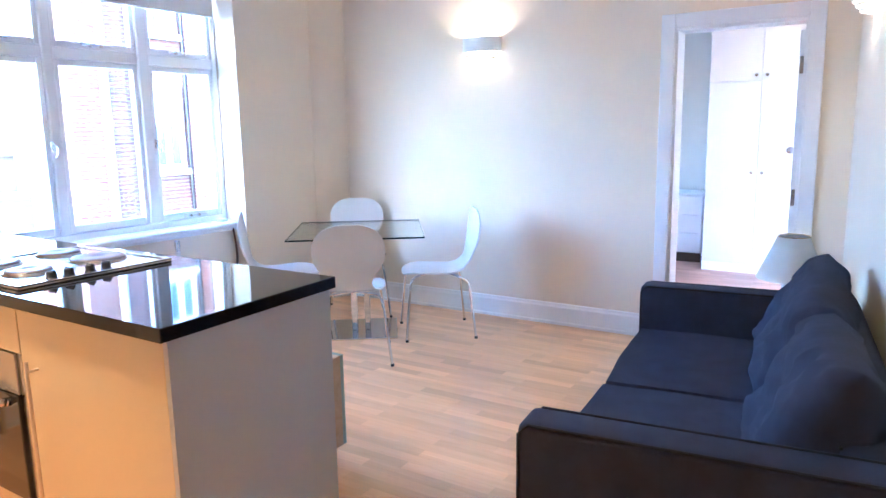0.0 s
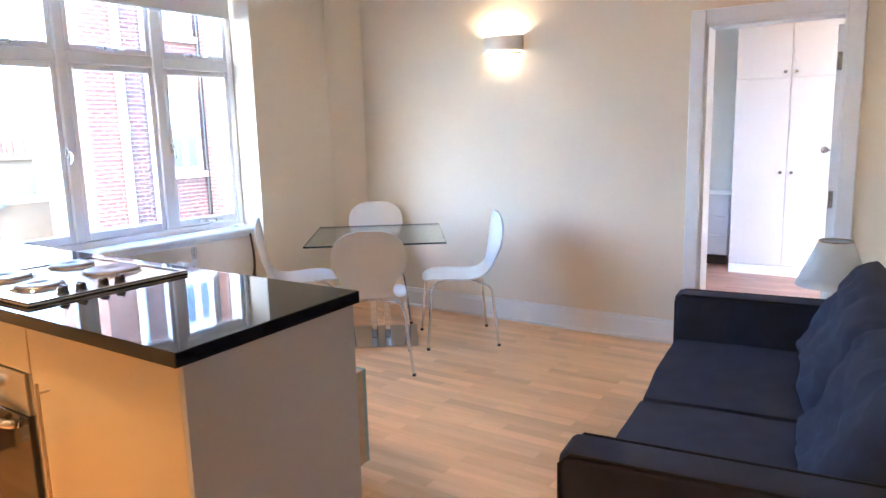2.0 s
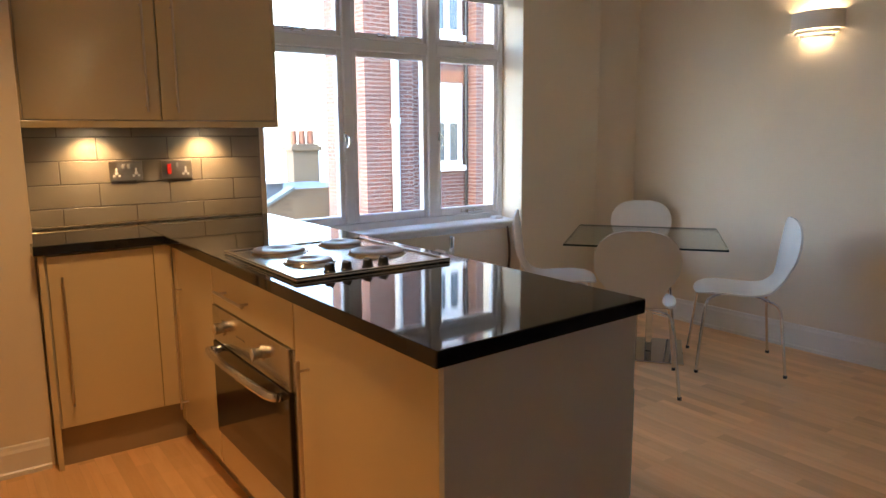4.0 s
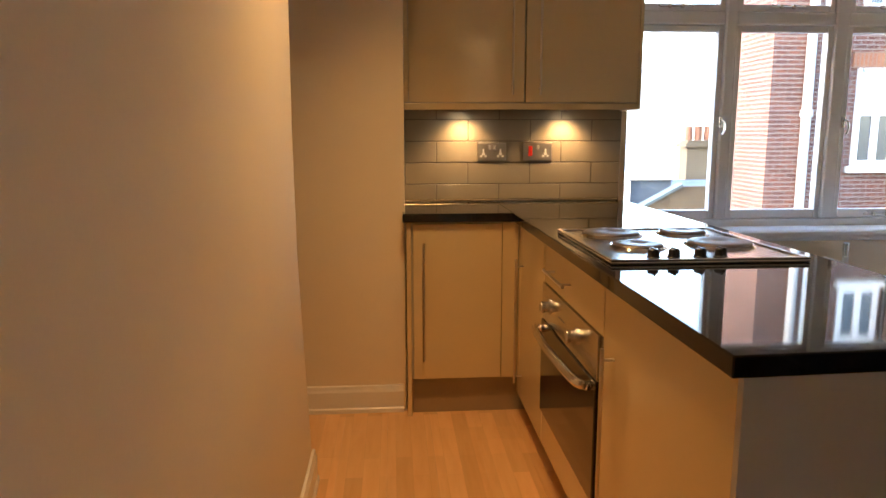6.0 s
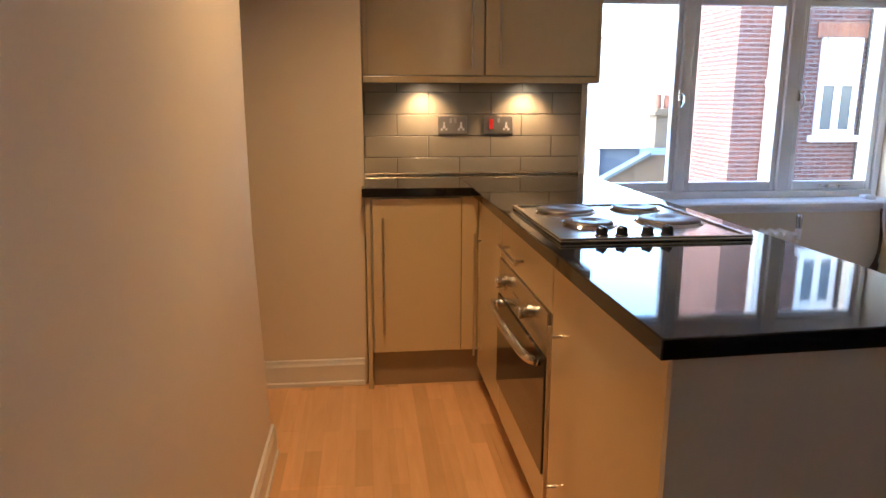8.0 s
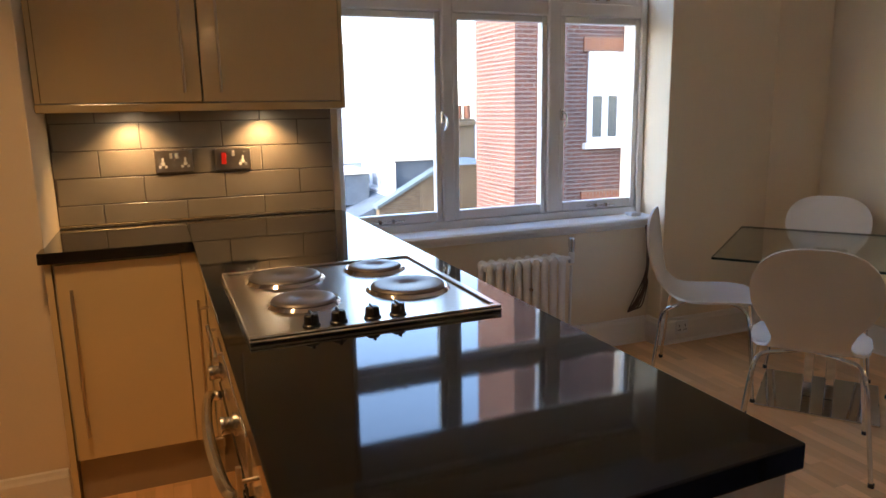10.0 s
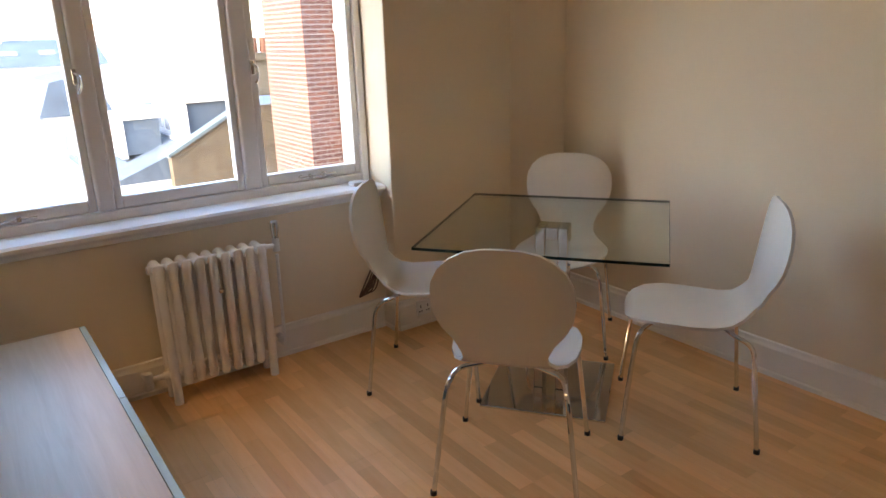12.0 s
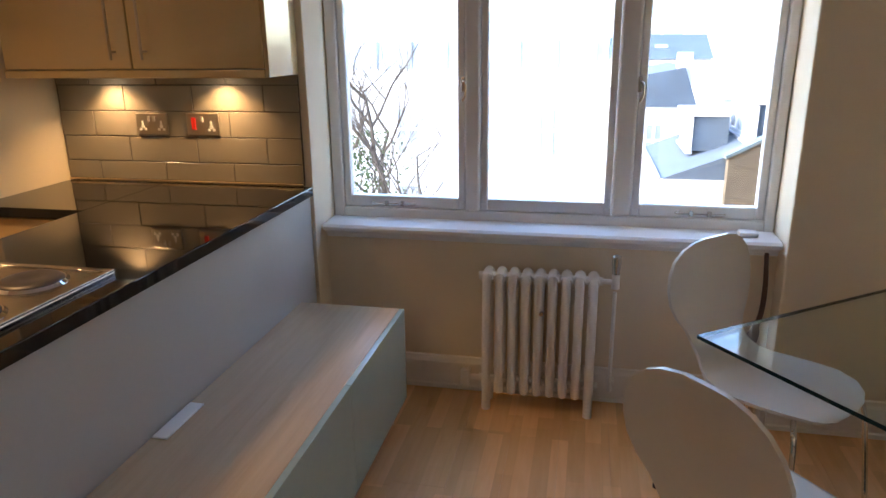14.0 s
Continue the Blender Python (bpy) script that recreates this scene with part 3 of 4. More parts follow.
# cabinet against the tiled wall
u = thing("base_cabinet", "glossy cream narrow base cabinet in the corner", "kitchen cabinet", (0.82, 3.78, 0), "kitchen units")
part("body", box(0.585, FX + 0.04, 3.522, YT - 0.002, 0.17, Z1 - 0.001), M_CARCASS, u)
d = part("door", box(0.592, 0.985, 3.502, 3.521, 0.175, Z1 - 0.008, 0.002), M_CREAM, u)
part("handle", bar_handle((0.637, 3.502, 0.27), (0.637, 3.502, 0.80), (0, -0.032, 0)), M_NICKEL, d, "satin metal bar handle")
part("corner_post", box(0.988, FX - 0.002, 3.502, 3.521, 0.175, Z1 - 0.003, 0.001), M_CREAM, u)
part("plinth", box(0.588, FX + 0.05, 3.545, 3.56, 0.0, 0.168), M_PLINTH, u, "beige kick board")
part("end_panel", box(0.563, 0.583, 3.498, 3.573, 0.0, Z1 - 0.001, 0.001), M_CREAM, u)
# panels that close the peninsula
solid("peninsula_end_panel", prism([(FX - 0.002, 1.512), (1.6855, 1.545), (1.6855, 1.563), (FX - 0.002, 1.530)], 0, Z1 - 0.001, "z"), M_PANEL, "off-white end panel under the worktop", "panel")
solid("peninsula_back_panel", box(1.668, 1.6855, 1.564, YT - 0.003, 0, Z1 - 0.001, 0.002), M_PANEL, "off-white back panel of the peninsula", "panel")

# oven
ov = thing("oven", "built-in steel oven with a dark glass door", "oven", (1.2, 2.63, 0.24))
part("body", box(FX + 0.021, 1.56, 2.28, 2.955, 0.26, 0.72), M_STEEL, ov)
part("control_panel", box(FX - 0.006, FX + 0.0185, 2.275, 2.964, 0.60, 0.732, 0.002), M_STEEL, ov, "brushed steel control panel")
dr = part("door", box(FX - 0.010, FX + 0.0185, 2.275, 2.964, 0.242, 0.597, 0.003), M_OVENGLASS, ov, "dark glass oven door")
hp = [(FX - 0.010, 2.93, 0.565), (FX - 0.045, 2.90, 0.575), (FX - 0.062, 2.64, 0.582), (FX - 0.045, 2.37, 0.575), (FX - 0.010, 2.34, 0.565)]
hb = tube(rounded(hp, 6), 0.014, 10)
part("handle", hb, M_STEEL, dr, "curved steel oven handle")
for y in (2.85, 2.49):
    kb = cyl((FX - 0.009, y, 0.667), 0.027, 0.006, "x", 24)
    cyl((FX - 0.025, y, 0.667), 0.021, 0.03, "x", 24, kb, 0.018, 0.003)
    part("knob", kb, M_STEEL, ov, "steel oven knob")
for k in range(3):
    part("marking", box(FX - 0.0068, FX - 0.0062, 2.64 + 0.03 * k, 2.655 + 0.03 * k, 0.664, 0.669), M_BLACK, ov)

# hob
HX0, HX1, HY0, HY1 = 1.075, 1.617, 2.245, 2.855
hob = thing("electric_hob", "stainless steel hob with four solid hotplates", "hob", (1.345, 2.535, WT))
tray = part("tray", box(HX0, HX1, HY0, HY1, WT + 0.0005, WT + 0.009, 0.003), M_STEEL, hob)
for x0, x1, y0, y1 in ((HX0, HX1, HY0, HY0 + 0.014), (HX0, HX1, HY1 - 0.014, HY1), (HX0, HX0 + 0.014, HY0 + 0.0141, HY1 - 0.0141), (HX1 - 0.014, HX1, HY0 + 0.0141, HY1 - 0.0141)):
    part("edge", box(x0, x1, y0, y1, WT + 0.0092, WT + 0.015, 0.002), M_STEEL, tray, "raised steel rim")
for x, y, r in ((1.225, 2.725, 0.092), (1.472, 2.735, 0.074), (1.225, 2.475, 0.074), (1.485, 2.495, 0.092)):
    pl = lathe([(0.001, 0.021), (0.02, 0.021), (0.024, 0.0235), (r - 0.012, 0.0235), (r - 0.004, 0.022), (r, 0.018), (r, 0.012)], (x, y, WT), 36)
    p = part("hotplate", pl, M_PLATE, hob, "dull grey cast hotplate")
    part("ring", lathe([(r + 0.001, 0.016), (r + 0.004, 0.0165), (r + 0.012, 0.0095), (r + 0.012, 0.008)], (x, y, WT), 36), M_CHROME, p, "bright metal rim")
for x in (1.205, 1.262, 1.335, 1.392):
    kb = lathe([(0.001, 0.034), (0.012, 0.034), (0.015, 0.031), (0.016, 0.014), (0.019, 0.0115), (0.019, 0.009)], (x, 2.295, WT), 18)
    box(x - 0.003, x + 0.003, 2.278, 2.312, WT + 0.02, WT + 0.037, 0.001, kb)
    part("knob", kb, M_BLACK, hob, "black control knob")

# wall cabinets
UY, UZ0, UZ1 = 3.745, 1.412, 2.14
for x0, x1, hx in ((0.563, 1.122, 1.060), (1.124, 1.657, 1.189)):
    u = thing("wall_cabinet", "glossy cream wall cabinet with a bar handle", "kitchen cabinet", ((x0 + x1) / 2, 3.88, UZ0), "wall cabinets")
    part("body", box(x0 + 0.001, x1 - 0.001, UY + 0.021, YT - 0.001, UZ0, UZ1), M_CARCASS, u)
    lo = x0 + (0.022 if x0 < 0.6 else 0.002)
    d = part("door", box(lo, x1 - 0.003, UY, UY + 0.019, UZ0 + 0.002, UZ1, 0.002), M_CREAM, u)
    part("handle", bar_handle((hx, UY, UZ0 + 0.035), (hx, UY, UZ0 + 0.52), (0, -0.032, 0)), M_NICKEL, d, "satin metal bar handle")
    if x0 > 1.0:
        part("end_panel", box(x1 - 0.0005, x1 + 0.015, UY, YT - 0.002, UZ0 - 0.03, UZ1, 0.002), M_CREAM, u, "glossy cream end panel")
    if x0 < 0.6:
        part("filler", box(x0 + 0.001, x0 + 0.020, UY + 0.004, UY + 0.0205, UZ0 + 0.002, UZ1, 0.001), M_CREAM, u)
pel = box(0.563, 1.6562, UY - 0.004, UY + 0.018, 1.380, UZ0 - 0.002, 0.004)
solid("cabinet_pelmet", pel, M_CREAM, "cream light pelmet under the wall cabinets", "cabinet trim")
solid("cabinet_base_board", box(0.563, 1.6562, UY + 0.019, YT - 0.012, 1.390, UZ0 - 0.002), M_CARCASS, "cream board under the wall cabinets holding the spots", "cabinet trim")
for sx in (0.855, 1.36):
    sp = thing("cabinet_spotlight", "lit round spotlight set under the wall cabinet", "spotlight", (sx, 3.915, 1.39), "cabinet spotlights")
    part("rim", lathe([(0.026, 0.0), (0.034, 0.0), (0.034, -0.006), (0.027, -0.006), (0.026, 0.0)], (sx, 3.915, 1.3895)), M_CHROME, sp)
    part("lens", lathe([(0.0005, -0.003), (0.026, -0.003), (0.026, -0.001), (0.0005, -0.001)], (sx, 3.915, 1.3895)), M_SPOT, sp, "glowing warm lens")

# sockets
def socket_plate(x, red):
    s = thing("wall_socket", "steel cooker switch plate with red rocker" if red else "brushed steel double wall socket", "wall socket", (x, YT - 0.02, 1.168))
    part("plate", box(x - 0.073, x + 0.073, YT - 0.018, YT - 0.0115, 1.137, 1.226, 0.002), M_SOCKET, s)
    if red:
        part("rocker", box(x - 0.048, x - 0.028, YT - 0.0235, YT - 0.0185, 1.160, 1.210, 0.002), M_RED, s, "red rocker switch")
        part("rocker", box(x - 0.006, x + 0.006, YT - 0.0225, YT - 0.0185, 1.192, 1.214, 0.001), M_PANEL, s)
    else:
        for dx in (-0.012, 0.012):
            part("rocker", box(x + dx - 0.006, x + dx + 0.006, YT - 0.0225, YT - 0.0185, 1.192, 1.214, 0.001), M_PANEL, s)
    for dx in ((0.040,) if red else (-0.043, 0.043)):
        f = box(x + dx - 0.004, x + dx + 0.004, YT - 0.0195, YT - 0.0185, 1.177, 1.195)
        box(x + dx - 0.017, x + dx - 0.006, YT - 0.0195, YT - 0.0185, 1.154, 1.165, 0, f)
        box(x + dx + 0.006, x + dx + 0.017, YT - 0.0195, YT - 0.0185, 1.154, 1.165, 0, f)
        cyl((x + dx, YT - 0.019, 1.171), 0.008, 0.001, "y", 16, f)
        part("socket_face", f, M_WHITE, s)


socket_plate(1.006, False)
socket_plate(1.239, True)
solid("splashback_trim", box(0.562, 1.665, YT - 0.016, YT - 0.003, WT + 0.001, WT + 0.013, 0.003), M_BRASS, "bright metal strip between worktop and tiles", "trim")


def plate_socket(name, place, turn, mat, label):
    s = thing(name, label, "wall socket")
    part("plate", box(-0.073, 0.073, -0.009, 0, -0.043, 0.043, 0.003), mat, s)
    for dx in (-0.036, 0.036):
        f = box(dx - 0.004, dx + 0.004, -0.0102, -0.0092, 0.000, 0.016)
        box(dx - 0.016, dx - 0.006, -0.0102, -0.0092, -0.022, -0.014, 0, f)
        box(dx + 0.006, dx + 0.016, -0.0102, -0.0092, -0.022, -0.014, 0, f)
        part("slot", f, M_BLACK, s)
    s.matrix_basis = pose(*place, 0, 0, turn)
    return s


plate_socket("wall_socket", (0.1885, 1.675, 0.385), 90, M_SOCKET, "bronze-toned socket low on the partition wall")
plate_socket("wall_socket", (3.69, YR - 0.0225, 0.10), 0, M_WHITE, "white socket on the skirting by the window").scale = (0.6, 1, 0.95)

# ---- things on the window side ----
BX0, BX1, BY0, BY1, BT = 1.69, 2.125, 1.885, 3.83, 0.487
be = thing("low_sideboard", "low oak-effect media bench with mint green doors", "sideboard", (1.9, 2.9, 0))
part("top", box(BX0, BX1 - 0.021, BY0, BY1, BT - 0.018, BT, 0.001), M_OAK, be, "pale oak-effect top")
part("body", box(BX0, BX1 - 0.021, BY0, BY1, 0.10, BT - 0.0185, 0.001), M_OAK, be)
for k in range(3):
    y0 = BY0 + k * (BY1 - BY0) / 3
    part("door", box(BX1 - 0.020, BX1, y0 + 0.0015, y0 + (BY1 - BY0) / 3 - 0.0015, 0.10, BT + 0.001, 0.002), M_MINT, be, "mint green push door")
for y in (BY0 + 0.06, (BY0 + BY1) / 2, BY1 - 0.06):
    for x in (BX0 + 0.05, BX1 - 0.06):
        part("leg", cyl((x, y, 0.05), 0.017, 0.0995, "z", 14, None, 0.022), M_OAK, be)
part("cable_cover", box(BX0 + 0.004, BX0 + 0.05, 2.80, 2.99, BT + 0.0005, BT + 0.006, 0.002), M_WHITE, be, "pale plastic cable cover")

# radiator
rad = thing("column_radiator", "white cast-iron column radiator under the window", "radiator", (2.645, 4.05, 0))
NS, RX0, RX1 = 9, 2.405, 2.88
for i in range(NS):
    x = RX0 + (i + 0.5) * (RX1 - RX0) / NS
    low = 0.0 if i in (0, NS - 1) else 0.085
    s = bmesh.new()
    for y in (4.005, 4.095):
        inn = 0.01 if y < 4.05 else -0.01
        ends = [(x, y, low)] if low == 0 else [(x, y + inn, low), (x, y + inn * 0.3, low + 0.012)]
        tube([(x, y + inn, 0.598), (x, y + inn * 0.3, 0.588), (x, y, 0.57), (x, y, low + 0.03), *ends[::-1]], 0.0185, 12, s)
    cyl((x, 4.05, 0.583), 0.0235, 0.1, "y", 12, s)
    cyl((x, 4.05, 0.12), 0.019, 0.1, "y", 12, s)
    part("section", s, M_RAD, rad)
part("tie_bar", cyl(((RX0 + RX1) / 2, 4.05, 0.582), 0.017, RX1 - RX0 + 0.02, "x", 12), M_RAD, rad)
part("tie_bar", cyl(((RX0 + RX1) / 2, 4.05, 0.12), 0.017, RX1 - RX0 + 0.02, "x", 12), M_RAD, rad)
v = cyl((2.905, 4.05, 0.582), 0.011, 0.05, "x", 12)
cyl((2.938, 4.05, 0.585), 0.016, 0.06, "z", 14, v)
part("valve", v, M_RAD, rad)
part("valve_head", lathe([(0.001, 0.08), (0.012, 0.08), (0.017, 0.075), (0.0185, 0.05), (0.014, 0.012), (0.016, 0.0), (0.001, 0.0)], (2.938, 4.05, 0.612), 14), M_STEEL, rad, "grey valve cap")
part("pipe", tube(rounded([(2.938, 4.05, 0.54), (2.938, 4.055, 0.3), (2.938, 4.06, 0.12), (2.945, 4.10, 0.09), (2.945, 4.145, 0.09)], 4), 0.008, 8), M_RAD, rad)
part("pipe", tube([(2.945, 4.095, 0.115), (2.945, 4.146, 0.115)], 0.014, 10), M_RAD, rad)
v = cyl((2.375, 4.05, 0.12), 0.012, 0.08, "x", 12)
cyl((2.335, 4.05, 0.115), 0.021, 0.075, "z", 14, v, 0.018, 0.004)
cyl((2.335, 4.10, 0.105), 0.011, 0.1, "y", 12, v)
part("valve", v, M_RAD, rad)
part("vent", cyl((2.655, 3.985, 0.455), 0.009, 0.02, "y", 10), M_STEEL, rad)

rad.location.y -= 0.03


# ---- dining set ----
def chair_shell():
    """A moulded ply shell: seat, narrow waist and round back in one sheet."""
    rows = [(0.222, 0.424, 0.055), (0.216, 0.433, 0.105), (0.195, 0.443, 0.15), (0.15, 0.450, 0.188), (0.08, 0.450, 0.212), (0.0, 0.444, 0.214),
            (-0.07, 0.441, 0.204), (-0.13, 0.446, 0.18), (-0.175, 0.463, 0.15), (-0.205, 0.490, 0.132), (-0.222, 0.525, 0.130),
            (-0.232, 0.57, 0.150), (-0.239, 0.613, 0.183), (-0.246, 0.660, 0.205), (-0.253, 0.712, 0.212), (-0.260, 0.762, 0.207),
            (-0.267, 0.807, 0.185), (-0.272, 0.838, 0.15), (-0.275, 0.856, 0.108), (-0.276, 0.865, 0.055)]
    nu, t = 12, 0.011
    bm = bmesh.new()
    grids = []
    for sgn in (1, -1):
        grid = []
        for i, (y, z, hw) in enumerate(rows):
            a, b = rows[max(i - 1, 0)], rows[min(i + 1, len(rows) - 1)]
            way = Vector((0, b[0] - a[0], b[1] - a[1])).normalized()
            nrm = Vector((1, 0, 0)).cross(way)
            line = []
            for k in range(nu + 1):
                u = math.sin(math.pi / 2 * (2 * k / nu - 1))
                dish = 0.022 * (u * hw / 0.2) ** 2 * (1.0 if i > 9 else 0.25)
                line.append(bm.verts.new(Vector((u * hw, y, z)) - nrm * (dish if i > 9 else -dish) * (-1) - nrm * (sgn * t / 2)))
            grid.append(line)
        grids.append(grid)
    for grid in grids:
        for a, b in zip(grid, grid[1:]):
            for k in range(nu):
                bm.faces.new((a[k], a[k + 1], b[k + 1], b[k]))
    g0, g1 = grids
    edge0 = g0[0] + [r[-1] for r in g0[1:]] + g0[-1][::-1][1:] + [r[0] for r in g0[1:-1]][::-1]
    edge1 = g1[0] + [r[-1] for r in g1[1:]] + g1[-1][::-1][1:] + [r[0] for r in g1[1:-1]][::-1]
    n = len(edge0)
    for k in range(n):
        bm.faces.new((edge0[k], edge0[(k + 1) % n], edge1[(k + 1) % n], edge1[k]))
    return softly(bm)


ch = thing("dining_chair", "white moulded dining chair with chrome legs at the glass table", "chair", group="chairs round the glass table")
part("shell", chair_shell(), M_CHAIR, ch, smooth=50)
part("mount", lathe([(0.001, 0.418), (0.06, 0.418), (0.07, 0.424), (0.07, 0.436), (0.001, 0.436)], (0, 0, 0), 20), M_CHROME, ch)
for sx in (-1, 1):
    for fy, ty in ((0.215, 0.15), (-0.235, -0.13)):
        lg = part("leg", tube(rounded([(sx * 0.02, ty * 0.3, 0.421), (sx * 0.10, ty * 0.8, 0.422), (sx * 0.165, ty * 1.1, 0.414), (sx * 0.188, fy * 0.86, 0.375), (sx * 0.205, fy * 0.93, 0.25), (sx * 0.232, fy * 1.03, 0.014)], 5), 0.0085, 10), M_CHROME, ch, "thin chrome leg")
        part("foot", cyl((sx * 0.2335, fy * 1.035, 0.008), 0.011, 0.016, "z", 10), M_BLACK, lg, "black rubber foot")
ch.matrix_basis = pose(3.262, 2.803, 0, 0, 0, 39.5 - 90)
for x, y, a in ((3.976, 2.650, 130.5), (3.43, 3.527, -46), (4.135, 3.463, 219)):
    copy_thing(ch, pose(x, y, 0, 0, 0, a - 90))

tb = thing("glass_dining_table", "square clear glass dining table on a chrome pedestal", "table")
part("tabletop", box(-0.445, 0.445, -0.4375, 0.4375, 0.712, 0.7235, 0.001), M_TGLASS, tb, "clear glass top")
for x0, x1, y0, y1 in ((-0.4462, 0.4462, -0.439, -0.438), (-0.4462, 0.4462, 0.438, 0.439), (-0.4465, -0.4455, -0.4379, 0.4379), (0.4455, 0.4465, -0.4379, 0.4379)):
    part("edge", box(x0, x1, y0, y1, 0.7125, 0.723), M_GEDGE, tb, "dark green polished glass edge")
part("base_plate", box(-0.25, 0.25, -0.25, 0.25, 0.0, 0.012, 0.004), M_CHROME, tb, "mirror-polished square base plate")
for dy in (-0.045, 0.045):
    part("column", box(-0.05, 0.05, dy - 0.02, dy + 0.02, 0.0125, 0.711, 0.004), M_CHROME, tb, "flat chrome column")
part("mount", box(-0.049, 0.049, -0.0245, 0.0245, 0.66, 0.711, 0.003), M_CHROME, tb)
tb.matrix_basis = pose(3.742, 3.124, 0, 0, 0, 37)

# cables behind the chair by the window
cb = thing("hanging_cable", "brown cables hanging coiled on the wall by the window", "cable", (3.46, 4.14, 0.3))
for k in range(4):
    o = 0.010 * k
    part("strand", tube(rounded([(3.50 + o * 0.3, 4.155, 0.70), (3.505 + o * 0.4, 4.14, 0.55), (3.49 + o * 0.5, 4.13, 0.42), (3.42 + o, 4.12 - o * 0.4, 0.30 - o), (3.37 + o, 4.12, 0.21 + o * 0.5), (3.40 + o * 2, 4.115, 0.235), (3.47 + o, 4.12, 0.33 + o), (3.50, 4.13, 0.40)], 5), 0.004, 6), M_CABLE, cb)
cb.location.y -= 0.03

# ---- sofa ----
def cushion(x0, x1, y0, y1, z0, z1, puff, seed, squash=0.35):
    """A soft block: rounded, swollen in the middle, a little uneven."""
    bm = bmesh.new()
    bmesh.ops.create_cube(bm, size=2)
    bmesh.ops.subdivide_edges(bm, edges=bm.edges[:], cuts=9, use_grid_fill=True)
    hx, hy, hz = (x1 - x0) / 2, (y1 - y0) / 2, (z1 - z0) / 2
    for v in bm.verts:
        p = v.co.copy()
        r = max(abs(p.x), abs(p.y), abs(p.z))
        s = p.normalized() * r
        q = p.lerp(s * 1.12, squash)
        w = noise.noise(Vector((p.x * 1.7 + seed, p.y * 1.7, p.z * 1.7))) * puff * 0.5 + noise.noise(Vector((p.x * 4 + seed, p.y * 4, p.z * 4))) * puff * 0.22
        n = Vector((q.x * hx, q.y * hy, q.z * hz))
        v.co = Vector(((x0 + x1) / 2, (y0 + y1) / 2, (z0 + z1) / 2)) + n + p.normalized() * w
    return softly(bm)


def pillow(hx, hz, t, seed):
    """A stuffed back cushion, upright in x and z: full in the middle, pinched at seam and corners, creased."""
    n = 26
    bm = bmesh.new()
    sides = []
    for s in (1, -1):
        grid = []
        for i in range(n + 1):
            line = []
            for k in range(n + 1):
                u, v = math.sin(math.pi / 2 * (2 * i / n - 1)), math.sin(math.pi / 2 * (2 * k / n - 1))
                full = max(0.0, (1 - abs(u) ** 9) * (1 - abs(v) ** 6)) ** 0.5
                wx = 1 - 0.045 * (1 - u * u) * 0 - 0.05 * (1 - abs(v)) * 0 - 0.03 * math.cos(v * math.pi / 2) * abs(u)
                wz = 1 - 0.06 * math.cos(u * math.pi / 2) * abs(v) * 0.6
                crease = noise.noise(Vector((u * 2.2 + seed, v * 2.2, s * 3.0))) * 0.036 + noise.noise(Vector((u * 7 + seed, v * 3.5, s * 5.0))) * 0.032
                sag = -0.03 * (1 - v) * full * 0.5
                y = s * t * full * (1 + 0.18 * (-v)) + crease * full + sag * s * -1
                line.append(bm.verts.new((u * hx * wx, y, v * hz * wz + noise.noise(Vector((u * 1.5, seed, v))) * 0.018)))
            grid.append(line)
        sides.append(grid)
    for g in sides:
        for i in range(n):
            for k in range(n):
                bm.faces.new((g[i][k], g[i + 1][k], g[i + 1][k + 1], g[i][k + 1]))
    bmesh.ops.remove_doubles(bm, verts=bm.verts[:], dist=0.0015)
    return softly(bm)


SL = 1.845
SD, AH = 0.90, 0.645
so = thing("sofa", "dark slate-blue fabric two-seat sofa against the wall", "sofa")
part("base", box(0.10, SL - 0.10, 0.04, SD - 0.04, 0.06, 0.27, 0.015), M_SOFA, so)
for x0, x1 in ((0.0, 0.135), (SL - 0.135, SL)):
    a = part("arm", box(x0, x1, 0.0, SD, 0.05, AH, 0.022, None, 4, True), M_SOFA, so)
    for xx in (x0 + 0.005, x1 - 0.005):
        part("piping", tube([(xx, 0.03, AH - 0.003), (xx, SD - 0.03, AH - 0.003), (xx, SD - 0.004, AH - 0.03), (xx, SD - 0.003, 0.08)], 0.0045, 6), M_PIPING, a, "dark corded seam")
bk = part("backrest", box(0.136, SL - 0.136, 0.0, 0.17, 0.06, 0.66, 0.03, None, 4, True), M_SOFA, so)
part("piping", tube([(0.15, 0.165, 0.652), (SL - 0.15, 0.165, 0.672)], 0.0045, 6), M_PIPING, bk)
mid = SL / 2
for i, (x0, x1) in enumerate(((0.138, mid - 0.002), (mid + 0.002, SL - 0.138))):
    part("seat_cushion", cushion(x0, x1, 0.16, SD, 0.265, 0.445, 0.012, i * 7.0, 0.13), M_SOFA, so)
    bc = part("back_cushion", moved(pillow((x1 - x0) / 2 - 0.004, 0.225, 0.112, 20 + i * 5.0),
                                    Matrix.Translation(((x0 + x1) / 2, 0.200, (0.590, 0.612)[i])) @ Matrix.Rotation(radians(16), 4, "X") @ Matrix.Rotation(radians((3, -4)[i]), 4, "Y")), M_SOFA, so, smooth=60)
for x in (0.06, SL - 0.06):
    for y in (0.06, SD - 0.06):
        part("leg", box(x - 0.025, x + 0.025, y - 0.025, y + 0.025, 0, 0.0595, 0.003), M_LEG, so)
so.matrix_basis = pose(1.658, -0.085, 0, 0, 0, 6.6)

